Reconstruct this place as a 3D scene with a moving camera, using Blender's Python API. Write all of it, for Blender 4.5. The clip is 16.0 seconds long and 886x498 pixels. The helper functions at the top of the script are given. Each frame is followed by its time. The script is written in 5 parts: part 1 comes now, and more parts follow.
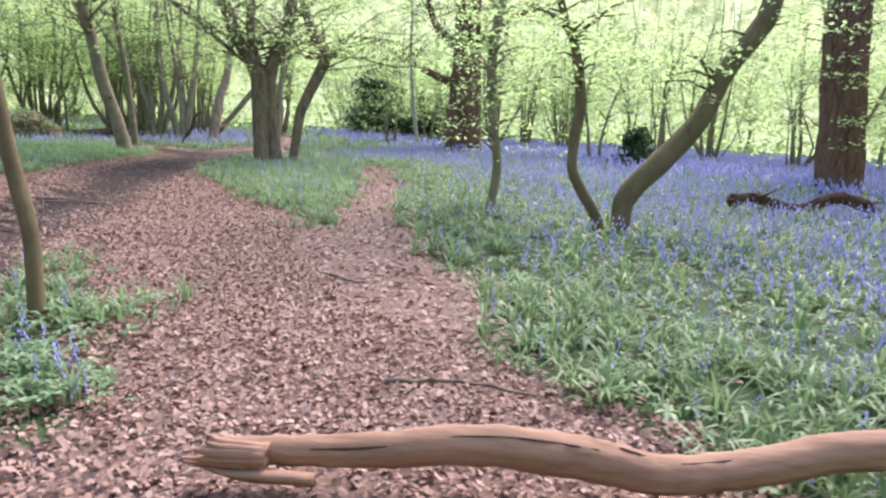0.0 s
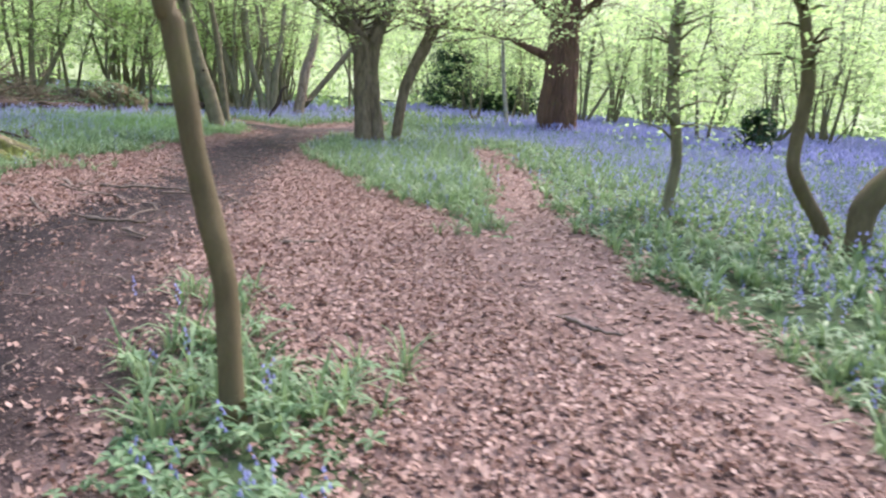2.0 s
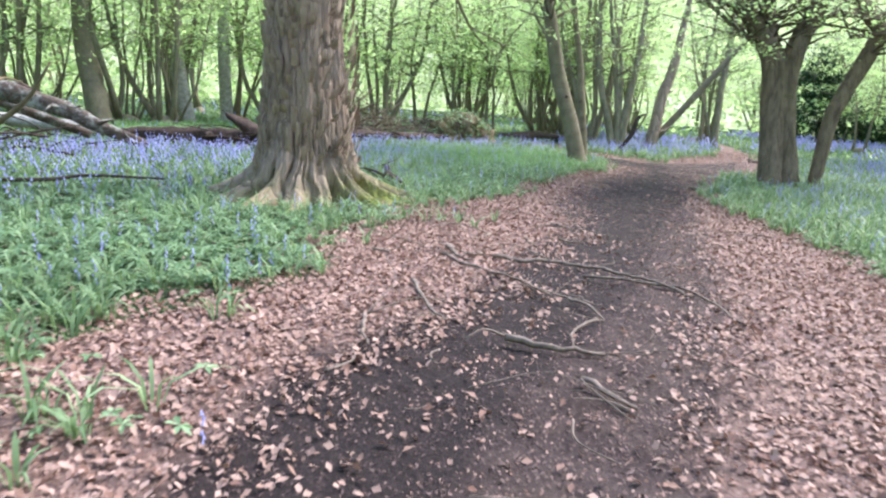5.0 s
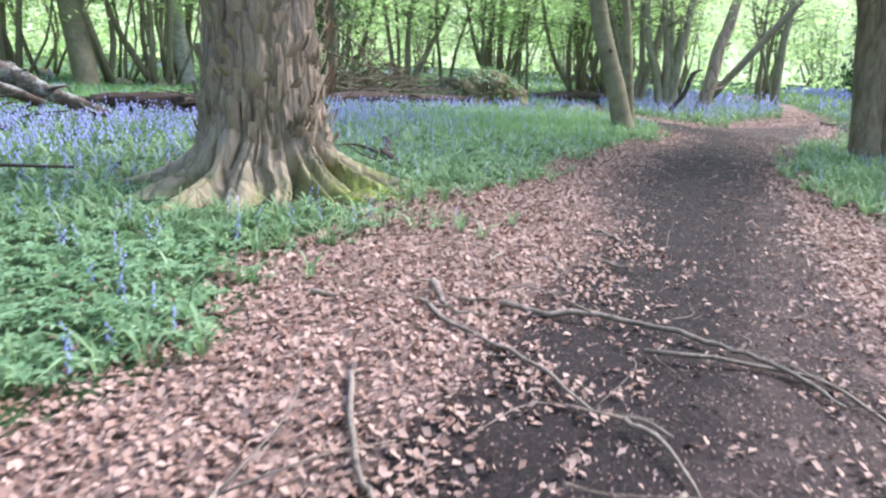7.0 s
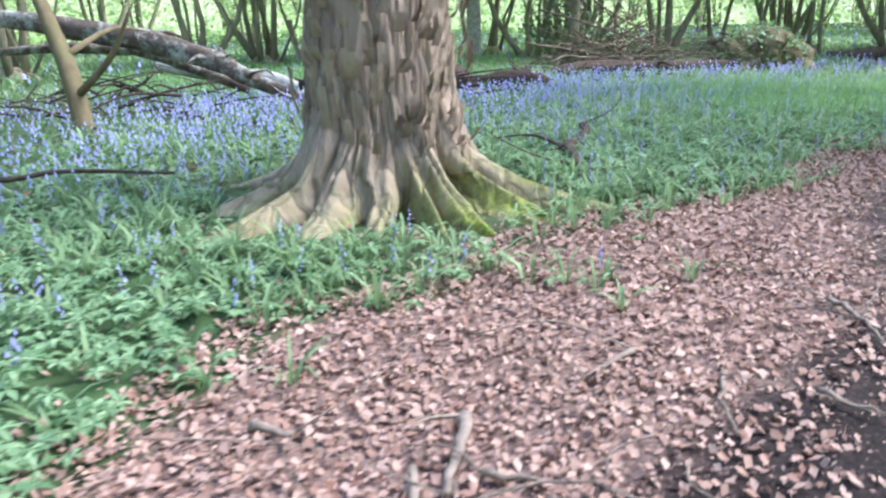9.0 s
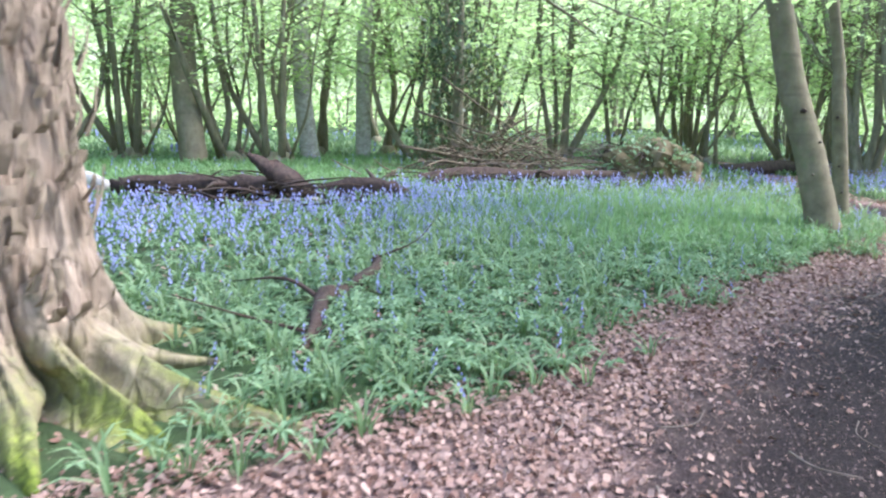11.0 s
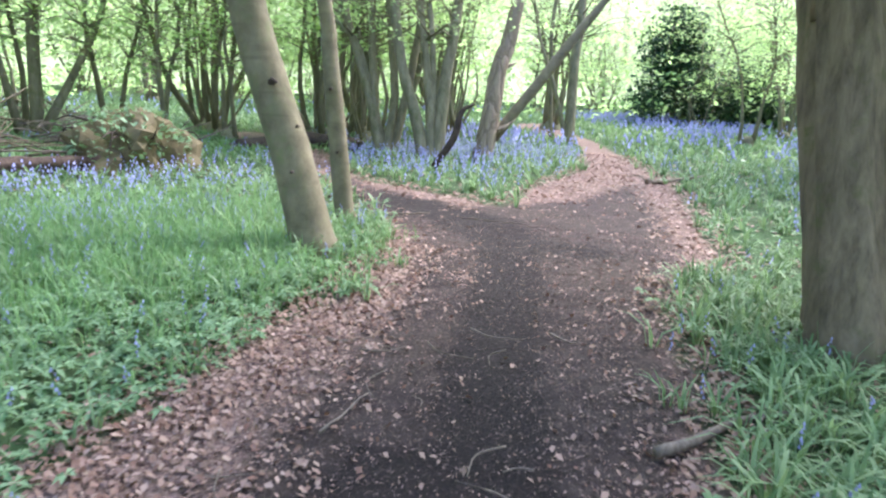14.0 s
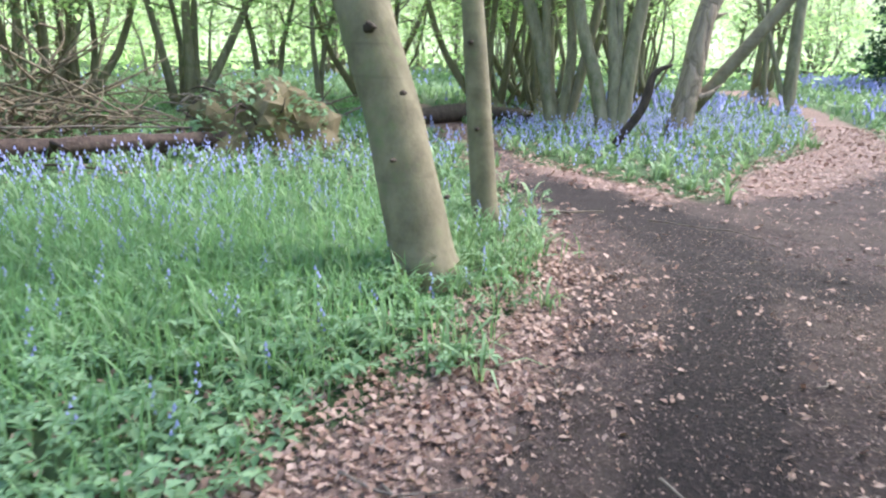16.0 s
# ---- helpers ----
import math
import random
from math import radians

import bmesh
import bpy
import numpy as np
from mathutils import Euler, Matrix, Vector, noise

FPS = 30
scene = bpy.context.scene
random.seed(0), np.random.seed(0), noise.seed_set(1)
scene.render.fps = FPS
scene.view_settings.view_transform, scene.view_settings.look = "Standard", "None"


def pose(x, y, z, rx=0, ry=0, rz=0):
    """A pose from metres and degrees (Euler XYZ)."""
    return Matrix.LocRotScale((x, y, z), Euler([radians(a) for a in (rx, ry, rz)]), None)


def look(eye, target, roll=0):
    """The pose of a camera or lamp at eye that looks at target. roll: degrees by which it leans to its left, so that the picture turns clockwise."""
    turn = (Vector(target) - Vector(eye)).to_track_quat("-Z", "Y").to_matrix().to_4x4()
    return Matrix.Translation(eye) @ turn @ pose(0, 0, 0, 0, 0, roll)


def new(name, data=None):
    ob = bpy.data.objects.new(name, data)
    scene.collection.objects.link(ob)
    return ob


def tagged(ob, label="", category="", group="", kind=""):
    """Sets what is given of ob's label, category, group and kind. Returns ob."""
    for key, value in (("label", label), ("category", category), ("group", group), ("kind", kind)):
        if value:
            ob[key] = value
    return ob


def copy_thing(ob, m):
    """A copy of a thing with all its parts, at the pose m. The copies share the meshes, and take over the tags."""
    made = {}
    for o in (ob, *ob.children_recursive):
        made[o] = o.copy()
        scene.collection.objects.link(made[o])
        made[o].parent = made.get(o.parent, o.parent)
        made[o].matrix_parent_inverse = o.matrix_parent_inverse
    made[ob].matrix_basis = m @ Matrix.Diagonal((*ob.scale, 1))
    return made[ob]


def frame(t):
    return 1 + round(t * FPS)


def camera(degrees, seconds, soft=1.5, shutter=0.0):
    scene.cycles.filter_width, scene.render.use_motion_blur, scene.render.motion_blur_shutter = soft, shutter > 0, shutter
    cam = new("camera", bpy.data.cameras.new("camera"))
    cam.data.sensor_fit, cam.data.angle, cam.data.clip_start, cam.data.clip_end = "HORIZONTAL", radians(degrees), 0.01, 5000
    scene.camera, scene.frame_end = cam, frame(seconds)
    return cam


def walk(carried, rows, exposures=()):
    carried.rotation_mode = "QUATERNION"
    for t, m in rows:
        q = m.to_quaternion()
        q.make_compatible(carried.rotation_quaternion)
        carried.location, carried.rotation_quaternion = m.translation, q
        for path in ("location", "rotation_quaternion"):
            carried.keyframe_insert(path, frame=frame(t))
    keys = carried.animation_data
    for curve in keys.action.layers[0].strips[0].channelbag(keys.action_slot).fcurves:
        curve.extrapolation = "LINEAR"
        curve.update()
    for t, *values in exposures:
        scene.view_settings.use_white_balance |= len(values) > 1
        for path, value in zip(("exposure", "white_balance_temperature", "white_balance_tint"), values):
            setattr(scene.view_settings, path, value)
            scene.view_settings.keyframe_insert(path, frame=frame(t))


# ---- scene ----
cam = camera(62.5, 16.0, soft=2.3, shutter=0.4)
PATH = [
    (0, (1.953, -0.187, 1.469), (1.566, 1.745, 1.126), 3.2),
    (0.5, (1.549, 0.092, 1.465), (1.201, 2.024, 1.079), 3.2),
    (1, (1.12, 0.487, 1.516), (0.639, 2.388, 1.121), 2.8),
    (1.5, (0.636, 0.87, 1.512), (0.129, 2.761, 1.103), 3.7),
    (2, (0.1, 1.196, 1.492), (-0.426, 3.079, 1.072), 4.0),
    (2.5, (-0.471, 1.48, 1.47), (-1.34, 3.226, 1.026), 2.8),
    (3, (-1.05, 1.828, 1.454), (-2.046, 3.505, 1.013), 2.1),
    (3.5, (-1.579, 2.227, 1.417), (-2.651, 3.862, 0.996), 3.1),
    (4, (-2.071, 2.727, 1.359), (-3.269, 4.282, 0.974), 2.4),
    (4.2, (-2.278, 2.918, 1.36), (-3.498, 4.453, 0.971), 3.2),
    (6.3, (-3.854, 5.017, 1.378), (-5.125, 6.5, 0.947), 3.0),
    (6.5, (-3.983, 5.239, 1.364), (-5.261, 6.702, 0.887), 2.9),
    (7, (-4.311, 5.796, 1.377), (-5.607, 7.23, 0.865), 2.7),
    (7.5, (-4.542, 6.357, 1.407), (-5.902, 7.734, 0.903), 2.1),
    (8, (-4.801, 6.88, 1.41), (-6.279, 8.121, 0.888), 1.9),
    (8.5, (-5.029, 7.373, 1.385), (-6.617, 8.454, 0.827), 0.8),
    (9, (-5.2, 7.903, 1.396), (-6.916, 8.731, 0.787), -1.0),
    (9.5, (-5.435, 8.522, 1.424), (-7.145, 9.378, 0.838), -0.3),
    (10.2, (-5.625, 9.362, 1.439), (-7.325, 10.356, 1.084), 1.9),
    (12.3, (-6.991, 11.507, 1.742), (-8.639, 12.532, 1.259), -0.1),
    (12.5, (-7.041, 11.698, 1.757), (-8.626, 12.806, 1.249), -1.3),
    (13, (-7.229, 12.555, 1.71), (-8.626, 13.87, 1.147), 1.9),
    (13.5, (-7.452, 13.296, 1.699), (-8.508, 14.915, 1.187), 2.9),
    (14, (-7.624, 13.884, 1.67), (-8.5, 15.627, 1.229), 2.5),
    (14.5, (-7.833, 14.395, 1.641), (-8.901, 16.014, 1.155), -0.1),
    (15, (-8.129, 14.965, 1.597), (-9.256, 16.54, 1.096), 0.7),
    (15.5, (-8.399, 15.513, 1.562), (-9.629, 17.008, 1.061), 0.9),
    (16, (-8.687, 16.056, 1.498), (-9.956, 17.509, 0.968), 0.9),
]
walk(cam, [(t, look(eye, target, roll)) for t, eye, target, roll in PATH],
     [(0, 1.84, 6750, 18), (2, 1.80, 6600, 17), (4, 2.02, 6400, 13), (7, 2.15, 6050, 9), (9, 2.20, 5900, 8), (10, 2.27, 5900, 9),
      (12.3, 2.30, 5950, 14), (14, 2.38, 6150, 11), (16, 2.34, 6150, 9)])


# ---- world and light ----
def build_light():
    world = bpy.data.worlds.new("world")
    scene.world = world
    world.use_nodes = True
    nt = world.node_tree
    nt.nodes.clear()
    out = nt.nodes.new("ShaderNodeOutputWorld")
    bg = nt.nodes.new("ShaderNodeBackground")
    sky = nt.nodes.new("ShaderNodeTexSky")
    sky.sky_type = "NISHITA"
    sky.sun_disc = False
    sky.sun_elevation = radians(52)
    sky.sun_rotation = radians(20)
    sky.air_density = 1.0
    sky.dust_density = 2.0
    sky.ozone_density = 1.5
    bg.inputs["Strength"].default_value = 0.15
    nt.links.new(sky.outputs[0], bg.inputs[0])
    nt.links.new(bg.outputs[0], out.inputs[0])
    sun = new("sun", bpy.data.lights.new("sun", "SUN"))
    sun.data.energy = 1.5
    sun.data.angle = radians(25)
    sun.data.color = (1.0, 0.97, 0.95)
    az, el = radians(20), radians(52)
    d = Vector((math.sin(az) * math.cos(el), math.cos(az) * math.cos(el), math.sin(el)))
    sun.matrix_world = look(d * 50, (0, 0, 0))


build_light()


# ---- materials ----
def material(name):
    m = bpy.data.materials.new(name)
    m.use_nodes = True
    nt = m.node_tree
    b = nt.nodes["Principled BSDF"]
    b.inputs["Roughness"].default_value = 0.85
    b.inputs["Specular IOR Level"].default_value = 0.25
    return m, nt, b


def node(nt, kind, **values):
    n = nt.nodes.new(kind)
    for key, value in values.items():
        n.inputs[key.replace("_", " ")].default_value = value
    return n


def ramp(nt, source, stops):
    r = nt.nodes.new("ShaderNodeValToRGB")
    els = r.color_ramp.elements
    while len(els) < len(stops):
        els.new(0.5)
    for e, (p, c) in zip(els, stops):
        e.position, e.color = p, (*c, 1)
    nt.links.new(source, r.inputs[0])
    return r


def mix(nt, fac, a, b):
    m = nt.nodes.new("ShaderNodeMix")
    m.data_type = "RGBA"
    for sock, v in ((0, fac), (6, a), (7, b)):
        if isinstance(v, (int, float)):
            m.inputs[sock].default_value = v
        elif isinstance(v, tuple):
            m.inputs[sock].default_value = (*v, 1)
        else:
            nt.links.new(v, m.inputs[sock])
    return m.outputs[2]


def noise_tex(nt, coord, scale, detail=4, rough=0.6, squash=None):
    if squash:
        mp = nt.nodes.new("ShaderNodeMapping")
        mp.inputs["Scale"].default_value = squash
        nt.links.new(coord, mp.inputs[0])
        coord = mp.outputs[0]
    n = node(nt, "ShaderNodeTexNoise", Scale=scale, Detail=detail, Roughness=rough)
    nt.links.new(coord, n.inputs["Vector"])
    return n.outputs["Fac"]


def bump(nt, b, height, strength, distance):
    n = node(nt, "ShaderNodeBump", Strength=strength, Distance=distance)
    nt.links.new(height, n.inputs["Height"])
    nt.links.new(n.outputs[0], b.inputs["Normal"])


def bark(name, dark, light, moss=0.3, moss_col=(0.10, 0.14, 0.03), grain=9.0, stretch=0.18, strength=0.8, crack=0.0, along=None, rings=0.0):
    m, nt, b = material(name)
    co = nt.nodes.new("ShaderNodeTexCoord").outputs["Object"]
    fine = noise_tex(nt, co, grain, 6, 0.7, along or (1, 1, stretch))
    broad = noise_tex(nt, co, 1.6, 3, 0.6)
    base = ramp(nt, fine, [(0.3, dark), (0.7, light)]).outputs[0]
    height = fine
    if rings:
        band = noise_tex(nt, co, 3.0, 4, 0.6, (0.35, 0.35, 4.0))
        base = mix(nt, ramp(nt, band, [(0.56, (0, 0, 0)), (0.68, (rings, rings, rings))]).outputs[0], base, dark)
    if crack:
        mp = nt.nodes.new("ShaderNodeMapping")
        mp.inputs["Scale"].default_value = (1, 1, 0.1)
        warp = node(nt, "ShaderNodeTexNoise", Scale=2.2, Detail=3.0)
        nt.links.new(co, warp.inputs["Vector"])
        add = nt.nodes.new("ShaderNodeMixRGB")
        add.blend_type = "LINEAR_LIGHT"
        add.inputs[0].default_value = 0.15
        nt.links.new(co, add.inputs[1])
        nt.links.new(warp.outputs["Color"], add.inputs[2])
        nt.links.new(add.outputs[0], mp.inputs[0])
        vor = node(nt, "ShaderNodeTexVoronoi", Scale=crack)
        vor.feature = "DISTANCE_TO_EDGE"
        nt.links.new(mp.outputs[0], vor.inputs["Vector"])
        edge = ramp(nt, vor.outputs["Distance"], [(0.0, (0.8, 0.8, 0.8)), (0.06, (0, 0, 0))]).outputs[0]
        base = mix(nt, edge, base, tuple(c * 0.45 for c in dark))
        cell = node(nt, "ShaderNodeTexVoronoi", Scale=crack)
        nt.links.new(mp.outputs[0], cell.inputs["Vector"])
        sep = nt.nodes.new("ShaderNodeSeparateColor")
        nt.links.new(cell.outputs["Color"], sep.inputs[0])
        base = mix(nt, ramp(nt, sep.outputs[0], [(0.3, (0, 0, 0)), (1.0, (0.25, 0.25, 0.25))]).outputs[0], base, tuple(c * 1.25 for c in light))
        hm = nt.nodes.new("ShaderNodeMath")
        hm.operation = "MULTIPLY_ADD"
        nt.links.new(ramp(nt, vor.outputs["Distance"], [(0.0, (0, 0, 0)), (0.22, (1, 1, 1))]).outputs[0], hm.inputs[0])
        hm.inputs[1].default_value = 1.2
        nt.links.new(fine, hm.inputs[2])
        height = hm.outputs[0]
    base = mix(nt, ramp(nt, broad, [(0.35, (0, 0, 0)), (0.7, (0.5, 0.5, 0.5))]).outputs[0], base,
               tuple(c * 0.6 for c in light))
    lichen = noise_tex(nt, co, 3.1, 5, 0.75)
    mask = ramp(nt, lichen, [(0.62 - moss * 0.4, (0, 0, 0)), (0.78 - moss * 0.3, (0.8, 0.8, 0.8))]).outputs[0]
    base = mix(nt, mask, base, moss_col)
    at = nt.nodes.new("ShaderNodeAttribute")
    at.attribute_name = "moss"
    vivid = ramp(nt, noise_tex(nt, co, 14, 5, 0.7), [(0.3, (0.045, 0.055, 0.012)), (0.5, (0.13, 0.165, 0.022)), (0.7, (0.26, 0.31, 0.035))]).outputs[0]
    base = mix(nt, at.outputs["Fac"], base, vivid)
    nt.links.new(base, b.inputs["Base Color"])
    bump(nt, b, height, strength, 0.03)
    return m


def leafy(name, a, c, glow, rough=0.5, share=0.5, tone=None):
    m, nt, b = material(name)
    g = nt.nodes.new("ShaderNodeNewGeometry")
    col = ramp(nt, g.outputs["Random Per Island"], [(0.0, a), (1.0, c)]).outputs[0]
    co = nt.nodes.new("ShaderNodeTexCoord").outputs["Object"]
    patch = noise_tex(nt, co, 1.1, 4, 0.65)
    col = mix(nt, ramp(nt, patch, [(0.38, (0, 0, 0)), (0.66, (0.55, 0.55, 0.55))]).outputs[0], col, tone or tuple(v * 0.85 for v in a))
    nt.links.new(col, b.inputs["Base Color"])
    b.inputs["Roughness"].default_value = rough
    tr = nt.nodes.new("ShaderNodeBsdfTranslucent")
    warm = mix(nt, 0.6, col, glow)
    nt.links.new(warm, tr.inputs[0])
    ms = nt.nodes.new("ShaderNodeMixShader")
    ms.inputs[0].default_value = share
    nt.links.new(b.outputs[0], ms.inputs[1])
    nt.links.new(tr.outputs[0], ms.inputs[2])
    nt.links.new(ms.outputs[0], nt.nodes["Material Output"].inputs[0])
    return m


def ground_material():
    m, nt, b = material("woodland_ground")
    co = nt.nodes.new("ShaderNodeTexCoord").outputs["Object"]
    fine = noise_tex(nt, co, 46, 5, 0.8)
    mid = noise_tex(nt, co, 5, 5, 0.7)
    broad = noise_tex(nt, co, 0.7, 3, 0.6)
    soil = ramp(nt, fine, [(0.34, (0.011, 0.0065, 0.0065)), (0.54, (0.042, 0.026, 0.025)), (0.70, (0.17, 0.118, 0.106))]).outputs[0]
    worn = noise_tex(nt, co, 3.2, 6, 0.75)
    soil = mix(nt, ramp(nt, worn, [(0.44, (0, 0, 0)), (0.64, (0.65, 0.65, 0.65))]).outputs[0], soil, (0.085, 0.06, 0.055))
    litter = ramp(nt, fine, [(0.32, (0.085, 0.048, 0.04)), (0.5, (0.19, 0.118, 0.10)), (0.68, (0.42, 0.29, 0.25))]).outputs[0]
    green = ramp(nt, mid, [(0.35, (0.03, 0.055, 0.02)), (0.7, (0.07, 0.13, 0.045))]).outputs[0]
    la = nt.nodes.new("ShaderNodeAttribute")
    la.attribute_name = "litter"
    sa = nt.nodes.new("ShaderNodeAttribute")
    sa.attribute_name = "soil"

    def edged(attr):
        add = nt.nodes.new("ShaderNodeMath")
        add.operation = "MULTIPLY_ADD"
        nt.links.new(mid, add.inputs[0])
        add.inputs[1].default_value = 0.9
        nt.links.new(attr.outputs["Fac"], add.inputs[2])
        return ramp(nt, add.outputs[0], [(0.75, (0, 0, 0)), (1.1, (1, 1, 1))]).outputs[0]
    col = mix(nt, edged(la), green, litter)
    col = mix(nt, edged(sa), col, soil)
    col = mix(nt, ramp(nt, broad, [(0.4, (0, 0, 0)), (0.7, (0.25, 0.25, 0.25))]).outputs[0], col, (0.10, 0.07, 0.05))
    ra = nt.nodes.new("ShaderNodeAttribute")
    ra.attribute_name = "rut"
    mud = ramp(nt, fine, [(0.36, (0.006, 0.0038, 0.004)), (0.56, (0.024, 0.0150, 0.0145)), (0.72, (0.10, 0.068, 0.062))]).outputs[0]
    wet = nt.nodes.new("ShaderNodeMath")
    wet.operation = "MULTIPLY_ADD"
    nt.links.new(noise_tex(nt, co, 2.6, 5, 0.7), wet.inputs[0])
    wet.inputs[1].default_value = 1.0
    nt.links.new(ra.outputs["Fac"], wet.inputs[2])
    col = mix(nt, ramp(nt, wet.outputs[0], [(0.68, (0, 0, 0)), (1.12, (0.97, 0.97, 0.97))]).outputs[0], col, mud)
    nt.links.new(col, b.inputs["Base Color"])
    b.inputs["Roughness"].default_value = 0.9
    bump(nt, b, fine, 0.7, 0.03)
    return m


def backdrop_material():
    m, nt, b = material("glowing_woodland_backdrop")
    co = nt.nodes.new("ShaderNodeTexCoord").outputs["Object"]
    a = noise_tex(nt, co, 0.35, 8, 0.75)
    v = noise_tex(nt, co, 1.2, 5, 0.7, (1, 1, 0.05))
    # sunlit leaves and bright sky gaps are painted as noise colours
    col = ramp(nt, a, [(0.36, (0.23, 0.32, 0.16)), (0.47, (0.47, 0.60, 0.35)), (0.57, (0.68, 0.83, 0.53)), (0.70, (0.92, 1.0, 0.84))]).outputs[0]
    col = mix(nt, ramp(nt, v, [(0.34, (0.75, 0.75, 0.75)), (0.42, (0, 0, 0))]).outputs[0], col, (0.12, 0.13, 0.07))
    # the painted colours glow by themselves in place of daylight on far trees
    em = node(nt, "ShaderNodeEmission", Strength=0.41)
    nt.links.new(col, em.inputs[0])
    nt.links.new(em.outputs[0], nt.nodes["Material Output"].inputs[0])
    return m


MAT = {
    "ground": ground_material(),
    "backdrop": backdrop_material(),
    "bark_beech": bark("beech_bark", (0.11, 0.09, 0.06), (0.26, 0.22, 0.15), 0.2, (0.15, 0.165, 0.08), 5, 0.7, 0.35, rings=0.55),
    "bark_olive": bark("olive_bark", (0.09, 0.068, 0.036), (0.20, 0.155, 0.09), 0.3, (0.12, 0.115, 0.045), 6, 0.4, 0.4),
    "bark_hornbeam": bark("hornbeam_bark", (0.045, 0.034, 0.024), (0.27, 0.205, 0.145), 0.2, (0.09, 0.10, 0.035), 9, 0.2, 0.8),
    "bark_hazel": bark("coppice_bark", (0.10, 0.088, 0.055), (0.31, 0.27, 0.185), 0.25, (0.11, 0.12, 0.05), 9, 0.2, 0.5),
    "bark_oak": bark("red_oak_bark", (0.08, 0.04, 0.028), (0.22, 0.12, 0.085), 0.1, (0.12, 0.13, 0.06), 10, 0.14, 1.0, crack=4.0),
    "bark_big": bark("flaking_bark", (0.19, 0.135, 0.098), (0.40, 0.31, 0.24), 0.08, (0.17, 0.17, 0.09), 8, 0.22, 0.9, crack=4.2),
    "rotten": bark("rotten_red_wood", (0.018, 0.012, 0.010), (0.105, 0.068, 0.054), 0.05, (0.09, 0.10, 0.04), 12, 0.5, 1.0),
    "bark_birch": bark("birch_bark", (0.16, 0.14, 0.12), (0.55, 0.52, 0.48), 0.15, (0.08, 0.075, 0.05), 6, 1.5, 0.4),
    "dead_wood": bark("dead_wood", (0.016, 0.012, 0.010), (0.095, 0.066, 0.054), 0.1, (0.07, 0.09, 0.03), 9, 0.4, 1.0),
    "log_wood": bark("bare_log_wood", (0.21, 0.112, 0.075), (0.43, 0.255, 0.178), 0.0, (0.2, 0.14, 0.09), 14, 1.0, 0.4, along=(0.12, 1, 1)),
    "stick": bark("stick_bark", (0.09, 0.068, 0.056), (0.30, 0.235, 0.195), 0.0, (0.1, 0.09, 0.05), 20, 0.6, 0.5),
    "leaf": leafy("spring_leaf", (0.18, 0.30, 0.075), (0.35, 0.50, 0.17), (0.67, 0.87, 0.40), 0.45, 0.68, (0.30, 0.40, 0.16)),
    "ivy": leafy("ivy_leaf", (0.05, 0.075, 0.04), (0.12, 0.16, 0.08), (0.12, 0.18, 0.07), 0.4, 0.2),
    "bark_peel": bark("peeling_birch_bark", (0.04, 0.03, 0.025), (0.15, 0.11, 0.09), 0.33, (0.50, 0.52, 0.48), 9, 0.8, 0.9),
    "holly": leafy("dark_evergreen_leaf", (0.025, 0.055, 0.03), (0.07, 0.13, 0.055), (0.07, 0.14, 0.04), 0.4, 0.2),
    "blade": leafy("bluebell_leaf", (0.092, 0.165, 0.068), (0.32, 0.43, 0.235), (0.31, 0.46, 0.20), 0.46, 0.35),
    "grass": leafy("fresh_grass", (0.09, 0.18, 0.065), (0.30, 0.46, 0.22), (0.35, 0.57, 0.22), 0.5, 0.4),
    "mulch": leafy("trodden_leaf_mulch", (0.034, 0.019, 0.017), (0.28, 0.19, 0.168), (0.2, 0.13, 0.1), 0.7, 0.05, (0.085, 0.056, 0.052)),
    "herb": leafy("herb_leaf", (0.09, 0.178, 0.08), (0.32, 0.445, 0.255), (0.29, 0.44, 0.18), 0.45, 0.3),
    "bell": leafy("bluebell_flower", (0.23, 0.25, 0.49), (0.42, 0.43, 0.71), (0.38, 0.39, 0.80), 0.6, 0.35),
    "litter": leafy("fallen_leaf", (0.16, 0.075, 0.052), (0.44, 0.30, 0.25), (0.4, 0.23, 0.18), 0.6, 0.08, (0.31, 0.20, 0.155)),
}


# ---- building helpers ----
def raw_mesh(name, verts, loops, sizes, mat, smooth=False, attr=None):
    me = bpy.data.meshes.new(name)
    verts = np.asarray(verts, dtype=np.float32)
    me.vertices.add(len(verts))
    me.vertices.foreach_set("co", verts.ravel())
    loops = np.asarray(loops, dtype=np.int32).ravel()
    sizes = np.asarray(sizes, dtype=np.int32)
    me.loops.add(len(loops))
    me.loops.foreach_set("vertex_index", loops)
    me.polygons.add(len(sizes))
    me.polygons.foreach_set("loop_start", np.concatenate(([0], np.cumsum(sizes)[:-1])).astype(np.int32))
    if smooth:
        me.polygons.foreach_set("use_smooth", np.ones(len(sizes), dtype=bool))
    me.update(calc_edges=True)
    for key, values in (attr or {}).items():
        a = me.attributes.new(key, "FLOAT", "POINT")
        a.data.foreach_set("value", np.asarray(values, dtype=np.float32))
    me.materials.append(MAT[mat])
    return me


def part(name, me, parent=None, label="", kind=""):
    ob = new(name, me)
    ob.parent = parent
    return tagged(ob, label=label, kind=kind)


def thing(name, place, label, category, group=""):
    ob = new(name)
    ob.location = place
    ob.empty_display_size = 0.3
    return tagged(ob, label=label, category=category, group=group)


